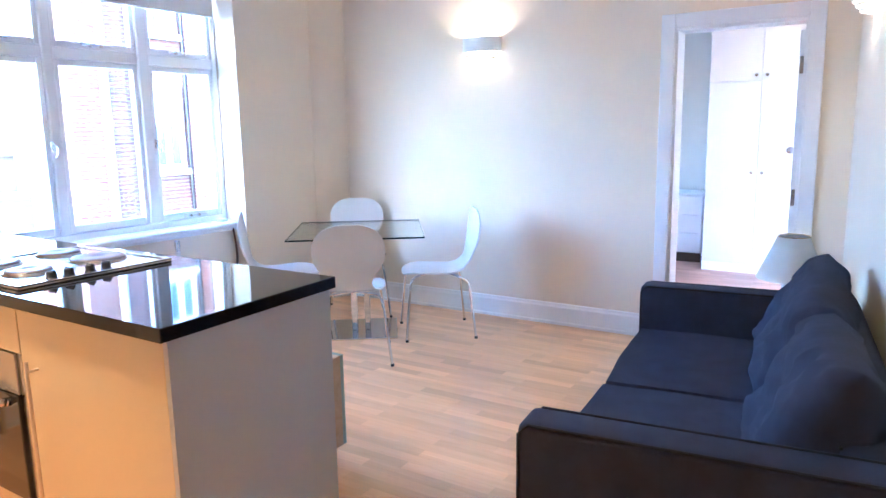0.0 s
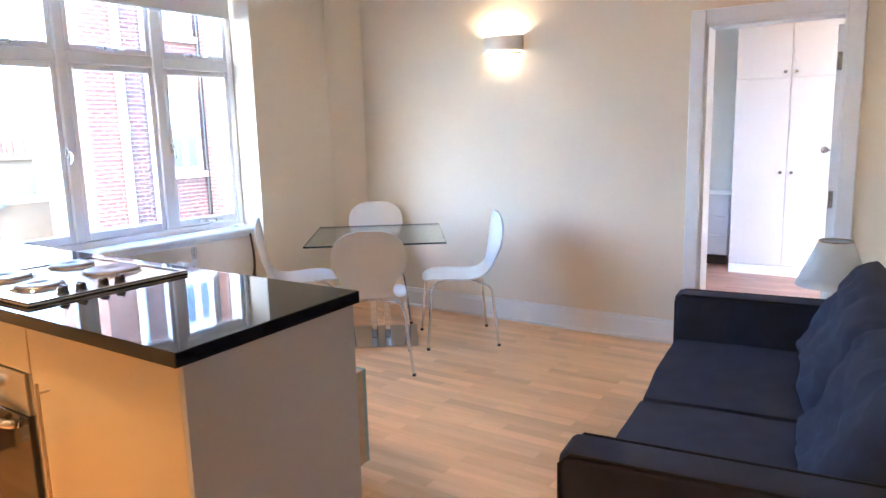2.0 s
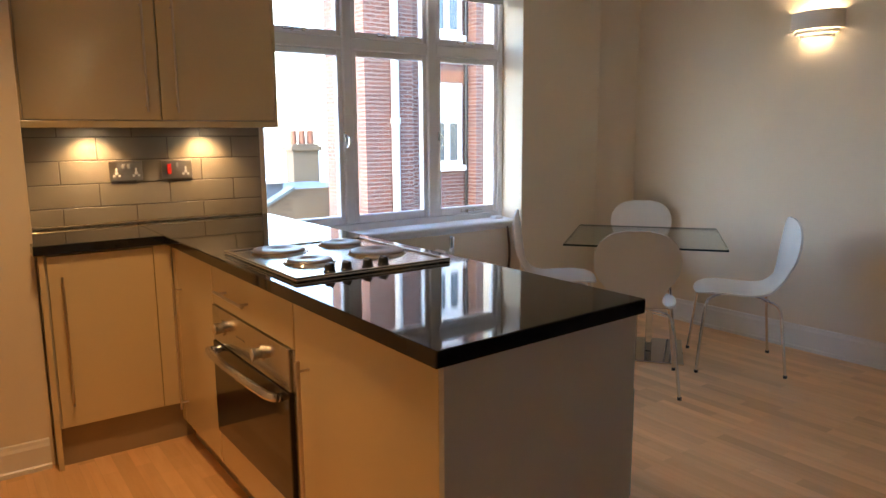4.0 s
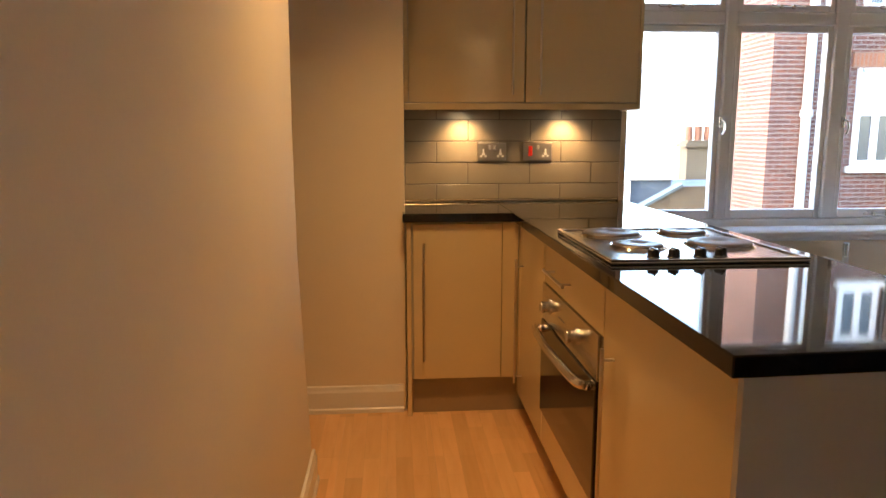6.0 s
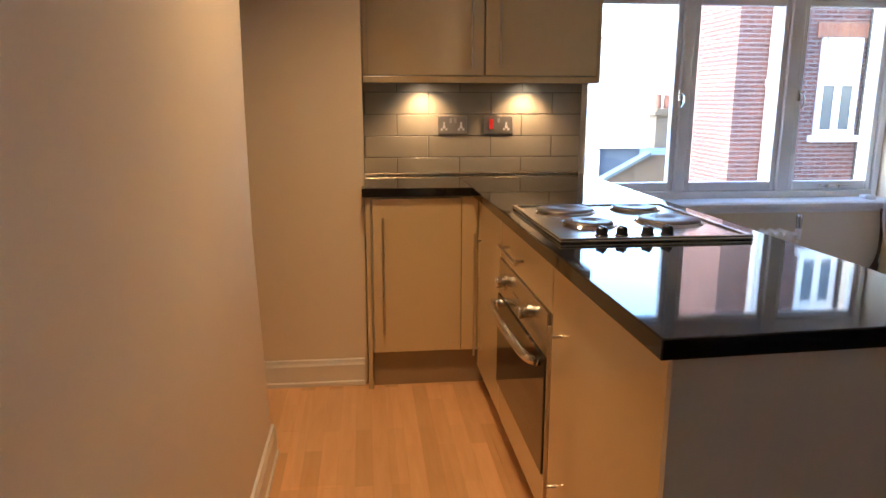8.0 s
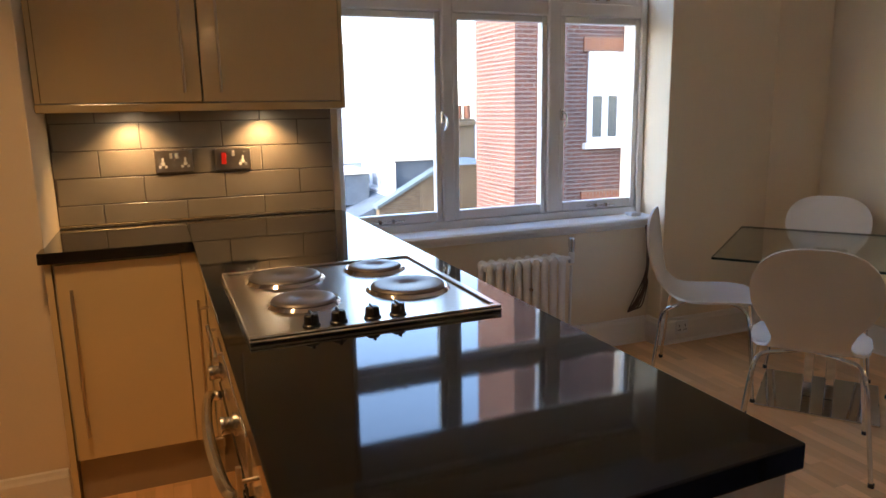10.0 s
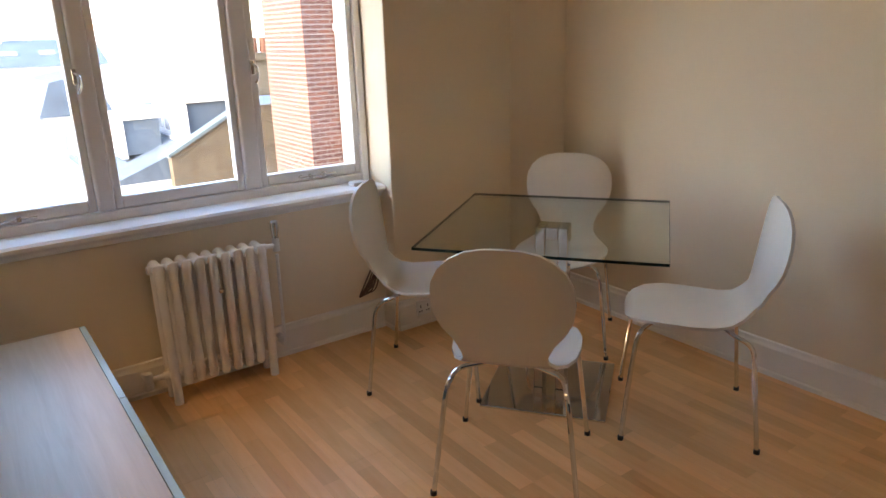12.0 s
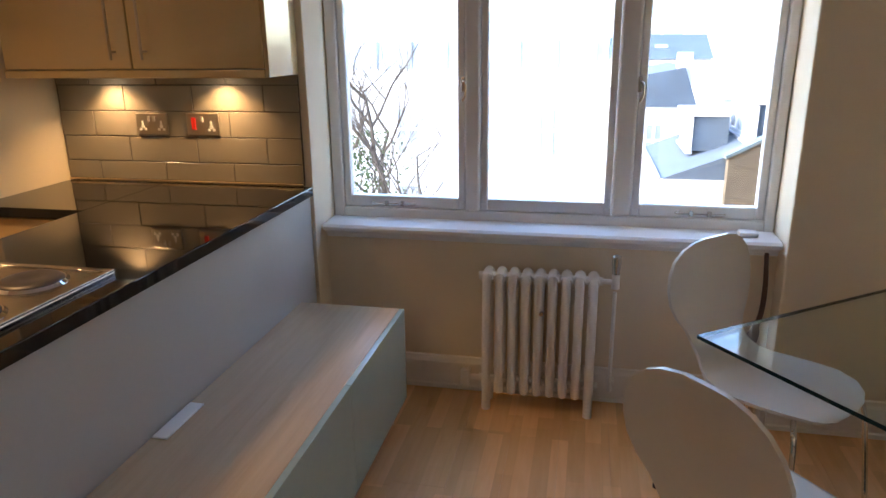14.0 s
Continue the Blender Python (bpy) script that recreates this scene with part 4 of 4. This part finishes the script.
# side table and lamp past the sofa
st = thing("side_table", "small oak-effect side table beside the sofa", "side table", (3.92, 0.45, 0))
part("tabletop", box(3.70, 4.10, 0.28, 0.64, 0.452, 0.48, 0.003), M_OAK, st)
for x in (3.73, 4.07):
    for y in (0.31, 0.61):
        part("leg", box(x - 0.02, x + 0.02, y - 0.02, y + 0.02, 0, 0.4515, 0.002), M_OAK, st)
LX, LY, LZ = 3.90, 0.43, 0.4805
tl = thing("table_lamp", "white table lamp with a tapered fabric shade", "lamp", (LX, LY, LZ))
part("base", lathe([(0.001, 0.0), (0.055, 0.0), (0.055, 0.01), (0.03, 0.025), (0.042, 0.06), (0.045, 0.09), (0.03, 0.13), (0.014, 0.16), (0.012, 0.24), (0.001, 0.24)], (LX, LY, LZ)), M_WHITE, tl)
sh = bmesh.new()
rings = []
for r, z in ((0.165, 0.135), (0.145, 0.18), (0.12, 0.235), (0.095, 0.29), (0.072, 0.35)):
    rings.append([sh.verts.new((LX + (r + 0.0022 * (k % 2)) * math.cos(math.pi * k / 36), LY + (r + 0.0022 * (k % 2)) * math.sin(math.pi * k / 36), LZ + z)) for k in range(72)])
for a, b in zip(rings, rings[1:]):
    for k in range(72):
        sh.faces.new((a[k], a[(k + 1) % 72], b[(k + 1) % 72], b[k]))
bmesh.ops.solidify(sh, geom=sh.faces[:], thickness=0.0015)
part("shade", softly(sh), M_SHADE, tl, "white pleated fabric shade", smooth=0)
part("shade_ring", lathe([(0.0725, 0.350), (0.0775, 0.350), (0.0775, 0.355), (0.0725, 0.355), (0.0725, 0.350)], (LX, LY, LZ), 40), M_BRASS, tl)


def wall_light(m):
    """A half-round plaster uplighter with a stepped lower lip."""
    s = thing("wall_light", "lit half-round white plaster wall light", "wall light", group="plaster wall lights")

    def half(r, z0, z1, r2=None):
        bm = bmesh.new()
        n = 18
        rings = []
        for rr, z in ((r, z0), (r2 or r, z1), ((r2 or r) - 0.012, z1), (r - 0.012, z0)):
            rings.append([bm.verts.new((rr * 1.22 * math.cos(math.pi * k / n), -rr * 0.85 * math.sin(math.pi * k / n), z)) for k in range(n + 1)])
        for a, b in zip(rings, rings[1:] + rings[:1]):
            for k in range(n):
                bm.faces.new((a[k], a[k + 1], b[k + 1], b[k]))
        for k in (0, n):
            bm.faces.new([r[k] for r in rings])
        return softly(bm)

    part("shade", half(0.125, -0.045, 0.055), M_PLASTER, s)
    part("lip", half(0.105, -0.068, -0.048), M_PLASTER, s)
    part("lip", half(0.082, -0.092, -0.072), M_PLASTER, s)
    part("bulb", moved(lathe([(0.001, -0.035), (0.018, -0.03), (0.028, -0.01), (0.028, 0.01), (0.018, 0.03), (0.001, 0.035)]), Matrix.Translation((0, -0.05, -0.005))), M_GLOW, s, "glowing warm bulb")
    s.matrix_basis = m
    return s


wall_light(pose(XE - 0.0005, 2.58, 1.976, 0, 0, -90))
# the one at x 1.40 is unseen, added to warm the kitchen side
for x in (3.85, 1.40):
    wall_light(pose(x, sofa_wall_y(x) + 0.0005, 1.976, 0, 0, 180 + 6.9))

# ceiling downlights that warm the kitchen
for x, y in ((0.66, 2.55),):
    d = thing("ceiling_downlight", "round recessed ceiling downlight", "ceiling light", (x, y, CEIL - 0.02), "ceiling downlights")
    part("rim", lathe([(0.035, -0.001), (0.048, -0.001), (0.048, -0.008), (0.036, -0.010), (0.035, -0.001)], (x, y, CEIL)), M_CHROME, d)
    part("lens", lathe([(0.0005, -0.002), (0.034, -0.002), (0.034, -0.004), (0.0005, -0.004)], (x, y, CEIL)), M_GLOW, d)

# ---- bedroom seen through the door ----
wd = thing("wardrobe", "built-in pale pink wardrobe with small metal knobs", "wardrobe", (7.3, 0.6, 0))
WDX, WY0, WY1 = 7.03, -0.285, 1.535
part("body", box(WDX + 0.02, 7.745, WY0, WY1, 0.0, 2.55, 0.002), M_PINK, wd)
part("plinth", box(WDX + 0.002, WDX + 0.019, WY0, WY1, 0, 0.085, 0.002), M_WHITE, wd)
n = 4
for k in range(n):
    y0, y1 = WY0 + k * (WY1 - WY0) / n, WY0 + (k + 1) * (WY1 - WY0) / n
    for z0, z1, kz in ((0.10, 1.775, 0.95), (1.783, 2.50, 1.83)):
        d = part("door", box(WDX, WDX + 0.019, y0 + 0.002, y1 - 0.002, z0, z1, 0.002), M_PINK, wd)
        ky = y1 - 0.045 if k % 2 == 0 else y0 + 0.045
        kb = cyl((WDX - 0.012, ky, kz), 0.006, 0.024, "x", 10)
        cyl((WDX - 0.03, ky, kz), 0.016, 0.014, "x", 14, kb, 0.012, 0.003)
        part("knob", kb, M_CHROME, d, "small metal knob")
cd = thing("chest_of_drawers", "low white chest of drawers beside the wardrobe", "chest of drawers", (7.5, 1.85, 0))
part("body", box(7.33, 7.74, 1.61, 2.35, 0.10, 0.69, 0.003), M_WHITE, cd)
part("top", box(7.30, 7.745, 1.60, 2.37, 0.6905, 0.712, 0.003), M_WHITE, cd)
part("plinth", box(7.36, 7.38, 1.62, 2.34, 0, 0.0995), M_LEG, cd, "dark recessed plinth")
for z0, z1 in ((0.11, 0.303), (0.309, 0.49), (0.496, 0.682)):
    d = part("drawer", box(7.31, 7.329, 1.612, 2.348, z0, z1, 0.003), M_WHITE, cd)
    part("handle", bar_handle((7.31, 1.90, z1 - 0.05), (7.31, 2.06, z1 - 0.05), (-0.02, 0, 0), 0.005, 0.02), M_STEEL, d)

# ---- outdoors ----
structure("ground", box(-300, 300, 4.6, 600, -12.2, -12.0), M_GROUND, "distant street level far below the window", "ground")


def far_window(parent, x0, x1, z0, z1, y, bars=2, mat=M_WHITE):
    """A white sash window on a face that looks towards -y."""
    f = box(x0, x1, y - 0.07, y - 0.005, z0 - 0.10, z0, 0.01)
    for a, b in ((x0, x0 + 0.10), (x1 - 0.10, x1)):
        box(a, b, y - 0.05, y - 0.004, z0, z1, 0, f)
    box(x0 + 0.07, x1 - 0.07, y - 0.05, y - 0.004, z1 - 0.08, z1, 0, f)
    zm = (z0 + z1) / 2
    box(x0 + 0.07, x1 - 0.07, y - 0.052, y - 0.006, zm - 0.02, zm + 0.10, 0, f)
    for k in range(1, bars):
        xx = x0 + (x1 - x0) * k / bars
        box(xx - 0.06, xx + 0.06, y - 0.056, y - 0.006, z0, z1 - 0.08, 0, f)
    w = part("window", f, mat, parent)
    # windows past 20 m take the glass with haze in its colour
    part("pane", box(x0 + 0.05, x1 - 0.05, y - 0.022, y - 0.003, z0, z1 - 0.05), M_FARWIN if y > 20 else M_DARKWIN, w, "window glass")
    if y < 20:
        part("blind", box(x0 + 0.06, x1 - 0.06, y - 0.027, y - 0.0225, zm + 0.05, z1 - 0.06), M_BLIND, w, "pale drawn blind")
    return w


wing = thing("neighbouring_brick_wing", "red brick wing of the building with white sash windows", "building", (9, 13, -12))
part("wall", box(6.80, 7.85, 11.9, 13.5, -12, 11.0), M_BRICK, wing, "red brick corner pier")
part("wall", box(7.851, 16.0, 12.3, 15.0, -12, 11.0), M_BRICK, wing)
for z0, z1 in ((-2.1, -0.5), (0.80, 2.38), (3.45, 5.1)):
    far_window(wing, 8.55, 9.32, z0, z1, 12.3)
    part("lintel", box(8.45, 9.42, 12.27, 12.299, z1 + 0.002, z1 + 0.27), M_LINTEL, wing, "orange rubbed brick lintel")
    part("sill", box(8.47, 9.40, 12.2, 12.299, z0 - 0.22, z0 - 0.101, 0.01), M_WHITE, wing, "painted stone sill")
part("wall", box(9.46, 10.2, 11.95, 12.299, -12, 11.0), M_BRICK, wing, "red brick pilaster")
pp = cyl((7.40, 11.81, -1.5), 0.075, 23, "z", 14)
for z in (-4, -1.2, 1.6, 4.4):
    cyl((7.40, 11.81, z), 0.10, 0.12, "z", 14, pp)
    box(7.34, 7.46, 11.83, 11.899, z - 0.02, z + 0.02, 0, pp)
part("downpipe", pp, M_LEADGREY, wing, "pale painted downpipe")
part("downpipe", cyl((7.90, 12.2, -1.5), 0.05, 23, "z", 12), M_LEADGREY, wing)
pp = cyl((9.42, 12.24, -1.5), 0.035, 23, "z", 12)
part("cable_pipe", pp, M_BLACK, wing, "thin dark pipe")


def chimney(parent, x0, x1, y0, y1, z0, z1, pots):
    c = box(x0, x1, y0, y1, z0, z1, 0.01)
    box(x0 - 0.08, x1 + 0.08, y0 - 0.08, y1 + 0.08, z1 - 0.22, z1 - 0.08, 0.01, c)
    ch_ = part("chimney", c, M_STOCK, parent)
    for k in range(pots):
        x = x0 + (k + 0.5) * (x1 - x0) / pots
        part("pot", lathe([(0.10, 0), (0.13, 0.05), (0.11, 0.4), (0.13, 0.45), (0.09, 0.45), (0.08, 0.0)], (x, (y0 + y1) / 2, z1 + 0.0), 12), M_POT, ch_)


def nearer(house, k):
    """Draws a house in towards the window, smaller by the same measure."""
    c = Vector((1.85, 1.21, 1.44))
    house.matrix_basis = Matrix.Translation(c) @ Matrix.Scale(k, 4) @ Matrix.Translation(-c) @ house.matrix_basis


gab = thing("stock_brick_house", "yellow stock brick gable with slate roof", "house", (12, 26, -12))
part("wall", prism([(7.8, -12), (14.0, -12), (14.0, -0.75), (10.4, -0.75), (7.8, -2.15)], 25.0, 25.4, "y"), M_STOCK, gab, "yellow stock brick gable wall")
part("coping", prism([(7.7, -2.21), (10.4, -0.76), (10.4, -0.64), (7.7, -2.09)], 24.92, 25.5, "y"), M_COPPERGREEN, gab, "lead-covered coping")
part("roof", prism([(10.41, -0.9), (14.0, -0.9), (14.0, -4.2), (10.41, -4.2)], 25.5, 31, "y"), M_SLATE, gab)
nearer(gab, 0.645)
stack = thing("brick_chimney_stack", "yellow stock brick chimney stack with clay pots", "chimney", (10.5, 22.8, -12))
chimney(stack, 10.0, 10.95, 22.5, 23.1, -12, 1.05, 3)


def dormer(parent, x0, x1, y0, y1, z0, z1, lights):
    """A slate-hung dormer that looks towards -x: white casements, slate cheek, pale flat roof."""
    d = part("dormer", box(x0, x1, y0, y1, z0, z1, 0.02), M_SLATE, parent, "slate-hung dormer")
    part("roof", box(x0 - 0.25, x1, y0 - 0.18, y1 + 0.18, z1 + 0.001, z1 + 0.13, 0.03), M_RENDER, d, "pale flat roof")
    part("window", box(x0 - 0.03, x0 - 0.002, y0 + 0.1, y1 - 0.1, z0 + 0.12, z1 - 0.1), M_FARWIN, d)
    for k in range(lights + 1):
        yy = y0 + (y1 - y0) * k / lights
        wide = 0.16 if k in (0, lights) else 0.11
        part("bar", box(x0 - 0.08, x0 - 0.031, yy - wide, yy + wide, z0 + 0.06, z1 - 0.04), M_WHITE, d)
    for zz in (z0 + 0.02, z1 - 0.16):
        part("bar", box(x0 - 0.075, x0 - 0.032, y0, y1, zz, zz + 0.15), M_WHITE, d)
    part("sill", box(x0 - 0.2, x0 - 0.001, y0 - 0.1, y1 + 0.1, z0 - 0.10, z0 + 0.019), M_PALEROOF, d, "lead sill")


def terrace(label, x0, x1, y, depth, z_eave, rise, wall_mat, seed, roof=M_SLATE):
    """A row of houses: walls with windows, a pitched slate roof."""
    rng = random.Random(seed)
    t = thing("terrace_house", label, "house", ((x0 + x1) / 2, y + depth / 2, -12))
    part("wall", box(x0, x1, y, y + depth, -12, z_eave), wall_mat, t)
    part("roof", prism([(y - 0.25, z_eave + 0.001), (y + depth / 2, z_eave + rise), (y + depth + 0.25, z_eave + 0.001)], x0 - 0.1, x1 + 0.1, "x"), roof, t)
    x = x0 + 0.9
    while x < x1 - 1.4:
        for zz in (z_eave - 2.3, z_eave - 5.2):
            far_window(t, x, x + 0.95, zz, zz + 1.55, y)
        x += 2.2 + rng.random() * 0.4
    return t


# mansard house beyond the gable, its slope and dormers turned to the street
t = thing("mansard_house", "pale rendered house with slate roof and white dormers", "house", (7.5, 29, -12))
part("wall", box(6.0, 10.3, 25.52, 33, -12, -3.0), M_RENDER, t, "pale rendered wall")
part("roof", prism([(5.8, -2.999), (8.75, -1.85), (10.4, -0.95), (10.4, -2.999)], 25.51, 33.1, "y"), M_SLATE, t)
part("gutter", box(5.68, 5.80, 25.51, 33.1, -3.06, -2.94, 0.02), M_LEADGREY, t, "lead gutter")
dormer(t, 8.75, 10.35, 25.9, 30.0, -1.85, -0.56, 4)
dormer(t, 7.0, 8.2, 27.6, 30.4, -2.35, -1.12, 2)
nearer(t, 0.645)
t = thing("mansard_house", "pale narrow house with steep slate mansard roof", "house", (6.3, 34, -12))
part("wall", box(5.15, 7.7, 33.2, 40, -12, -1.3), M_RENDER, t, "pale rendered wall")
part("roof", prism([(5.05, -1.299), (5.6, 0.05), (7.2, 0.35), (7.8, -1.299)], 33.1, 40.1, "y"), M_SLATE, t)
part("parapet", box(5.0, 5.16, 33.15, 40.05, -1.45, -1.15, 0.02), M_PALEROOF, t)
part("chimney", box(6.9, 7.5, 33.3, 33.9, -0.6, 0.95, 0.02), M_RENDER, t, "pale rendered chimney")
far_window(t, 5.7, 6.5, -3.6, -2.0, 33.2)
nearer(t, 0.665)
t = thing("slate_roofed_house", "white house with low slate roof and rooflights", "house", (5.2, 44, -12))
part("wall", box(4.3, 9.5, 42, 48, -12, 0.45), M_RENDER, t, "white stucco wall")
part("roof", prism([(41.8, 0.451), (45, 1.75), (48.2, 0.451)], 4.2, 9.6, "x"), M_SLATE, t)
for xx in (5.3, 7.0):
    part("rooflight", moved(box(-0.35, 0.35, -0.03, 0.03, -0.25, 0.25, 0.01), Matrix.Translation((xx, 43.3, 1.10)) @ Matrix.Rotation(radians(-68), 4, "X")), M_FARWIN, t)
nearer(t, 0.7)
t = terrace("distant pale terrace with lead roof", 10.5, 24, 46, 8, -2.0, 2.6, M_RENDER, 6, M_PALEROOF)
# brick drawn in pale grey: distance haze put into the colour
b = thing("distant_tower", "brick tower on the skyline, haze in its pale colour", "building", (9.0, 62, -12))
part("wall", box(8.2, 9.6, 60, 62.5, -12, 4.9), M_PALEROOF, b)
part("roof", prism([(8.2, 4.901), (9.6, 5.9), (9.6, 4.901)], 60, 62.5, "y"), M_PALEROOF, b)

# long white building across the street
wb = thing("white_terrace", "long white stucco building with mansard attic across the street", "building", (-6, 34, -12))
part("wall", box(-22, 4.2, 31, 38, -12, -0.1), M_RENDER, wb, "white stucco front")
part("cornice", box(-22.2, 4.4, 30.8, 30.999, -0.35, -0.101, 0.03), M_WHITE, wb)
part("roof", prism([(31.2, -0.099), (31.9, 2.6), (35, 3.2), (38, -0.099)], -22, 4.2, "x"), M_RENDER, wb, "pale mansard roof")
x = -20.8
while x < 3.2:
    part("dormer", box(x, x + 0.6, 31.15, 32.2, 0.35, 1.5, 0.02), M_FARWIN, wb, "grey attic dormer")
    part("dormer", box(x + 1.55, x + 2.15, 31.15, 32.2, 0.35, 1.5, 0.02), M_FARWIN, wb, "grey attic dormer")
    for zz in (-3.2, -6.6, -10.0):
        far_window(wb, x - 0.15, x + 0.95, zz, zz + 2.0, 31)
    x += 3.1

# a tall block and rooftops far off
# walls and windows paled in colour to stand for skyline glare
for x0, x1, y, z1, mt in ((15.5, 19, 70, 7.5, M_RENDER), (4, 12, 85, 6.0, M_RENDER), (24, 36, 90, 9.0, M_RENDER), (-40, -12, 80, 6.5, M_RENDER)):
    b = thing("distant_block", "pale distant building on the skyline", "building", ((x0 + x1) / 2, y, -12))
    part("wall", box(x0, x1, y, y + 8, -12, z1), mt, b)
    part("roof", box(x0 - 0.2, x1 + 0.2, y - 0.2, y + 8.2, z1 + 0.001, z1 + 0.4), M_PALEROOF, b)
    for k in range(int((x1 - x0) / 2.2)):
        for zz in (z1 - 2.2, z1 - 5.2):
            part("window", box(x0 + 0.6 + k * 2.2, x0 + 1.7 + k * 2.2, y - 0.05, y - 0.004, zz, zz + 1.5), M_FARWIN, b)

# bare tree with ivy
def branch(bm, rng, start, way, length, r, depth):
    pts = [start]
    p, d = Vector(start), Vector(way)
    for k in range(4):
        d = (d + Vector((rng.uniform(-0.22, 0.22), rng.uniform(-0.22, 0.22), rng.uniform(-0.05, 0.22)))).normalized()
        p = p + d * length / 4
        pts.append(p.copy())
    tube(pts, r, 6 if depth < 2 else 4, bm, r * 0.45)
    if depth >= 4:
        return
    for k in range(3 if depth else 5):
        q = pts[2 + k % 3]
        side = Vector((rng.uniform(-1, 1), rng.uniform(-1, 1), rng.uniform(0.2, 0.9))).normalized()
        branch(bm, rng, q, (d * 0.4 + side).normalized(), length * rng.uniform(0.5, 0.72), r * 0.5, depth + 1)


rng = random.Random(4)
tree = thing("bare_tree", "bare winter tree with ivy on the trunk", "tree", (-2.2, 17.5, -12))
tk = tube([(-2.2, 17.5, -12), (-2.15, 17.5, -8), (-2.05, 17.45, -4.5), (-2.0, 17.5, -2.2)], 0.28, 10, None, 0.13)
part("trunk", tk, M_BARK, tree)
cr = bmesh.new()
for a in range(5):
    s = Vector((-2.0, 17.5, -2.3 - a * 0.55))
    w = Vector((math.cos(a * 1.9) * 0.5, math.sin(a * 1.9) * 0.5, 1.0)) if a else Vector((0.05, 0, 1))
    branch(cr, rng, s, w.normalized(), 2.6 - a * 0.12, 0.085, 0)
part("crown", cr, M_BARK, tree)
verts, faces = [], []
for k in range(2600):
    z = rng.uniform(-7.5, -0.6)
    spread = 0.75 * (1 - 0.5 * abs((z + 3.5) / 4.2)) + 0.1
    c = Vector((-2.75 + rng.gauss(0, spread * 0.7), 17.6 + rng.gauss(0, spread * 0.6), z))
    a = Vector((rng.uniform(-1, 1), rng.uniform(-1, 1), rng.uniform(-1, 1))).normalized() * 0.05
    b = a.orthogonal().normalized() * 0.035
    i = len(verts)
    verts += [c - a, c + b, c + a, c - b]
    faces.append((i, i + 1, i + 2, i + 3))
me = bpy.data.meshes.new("ivy")
me.from_pydata([v - Vector((-2.2, 17.5, -12)) for v in verts], [], faces)
me.materials.append(M_LEAF)
iv = new("ivy", me)
iv.parent = tree
tagged(iv, "yellow-green ivy leaves", kind="stuff")

# ---- tiles and planks, one by one ----
TH, TW, TG = 0.1065, 0.3155, 0.0035
splash = structure("splashback", box(0.562, 1.668, YT - 0.006, YT - 0.0005, WT + 0.001, 1.411), M_GROUT, "taupe brick-laid wall tiles with dark joints", "tiled wall")
z = 1.0225 - TH
row = 0
while z < 1.40:
    z1 = min(z + TH - TG, 1.409)
    x = 0.885 - 3 * TW + (0.0 if row % 2 else TW / 2)
    while x < 1.668:
        x0, x1 = max(x + TG / 2, 0.563), min(x + TW - TG / 2, 1.667)
        if x1 - x0 > 0.02:
            part("tile", box(x0, x1, YT - 0.0115, YT - 0.0062, max(z, WT + 0.0135), z1, 0.0018, None, 1), M_TILE, splash, smooth=0)
        x += TW
    z += TH
    row += 1

PW, PL = 0.19, 1.285


def planks(floor, x0, x1, y0, y1, mat, seed):
    rng = random.Random(seed)
    nx = int(math.ceil((x1 - x0) / PW))
    for i in range(nx):
        y = y0 - rng.random() * PL
        while y < y1:
            a, b = max(y, y0), min(y + PL, y1)
            xa, xb = x0 + i * PW, min(x0 + (i + 1) * PW, x1)
            if b - a > 0.03 and xb - xa > 0.02:
                part("plank", box(xa + 0.0002, xb - 0.0002, a + 0.0003, b - 0.0003, -0.0078, 0.0, 0.0003, None, 1), mat, floor, smooth=0)
            y += PL


planks(bpy.data.objects["floor"], -1.05, XE + 0.149, -0.5, YW + 0.02, M_FLOOR, 11)
planks(bpy.data.objects["floor_bedroom"], XE + 0.151, 7.74, -1.3, 3.15, M_RFLOOR, 12)
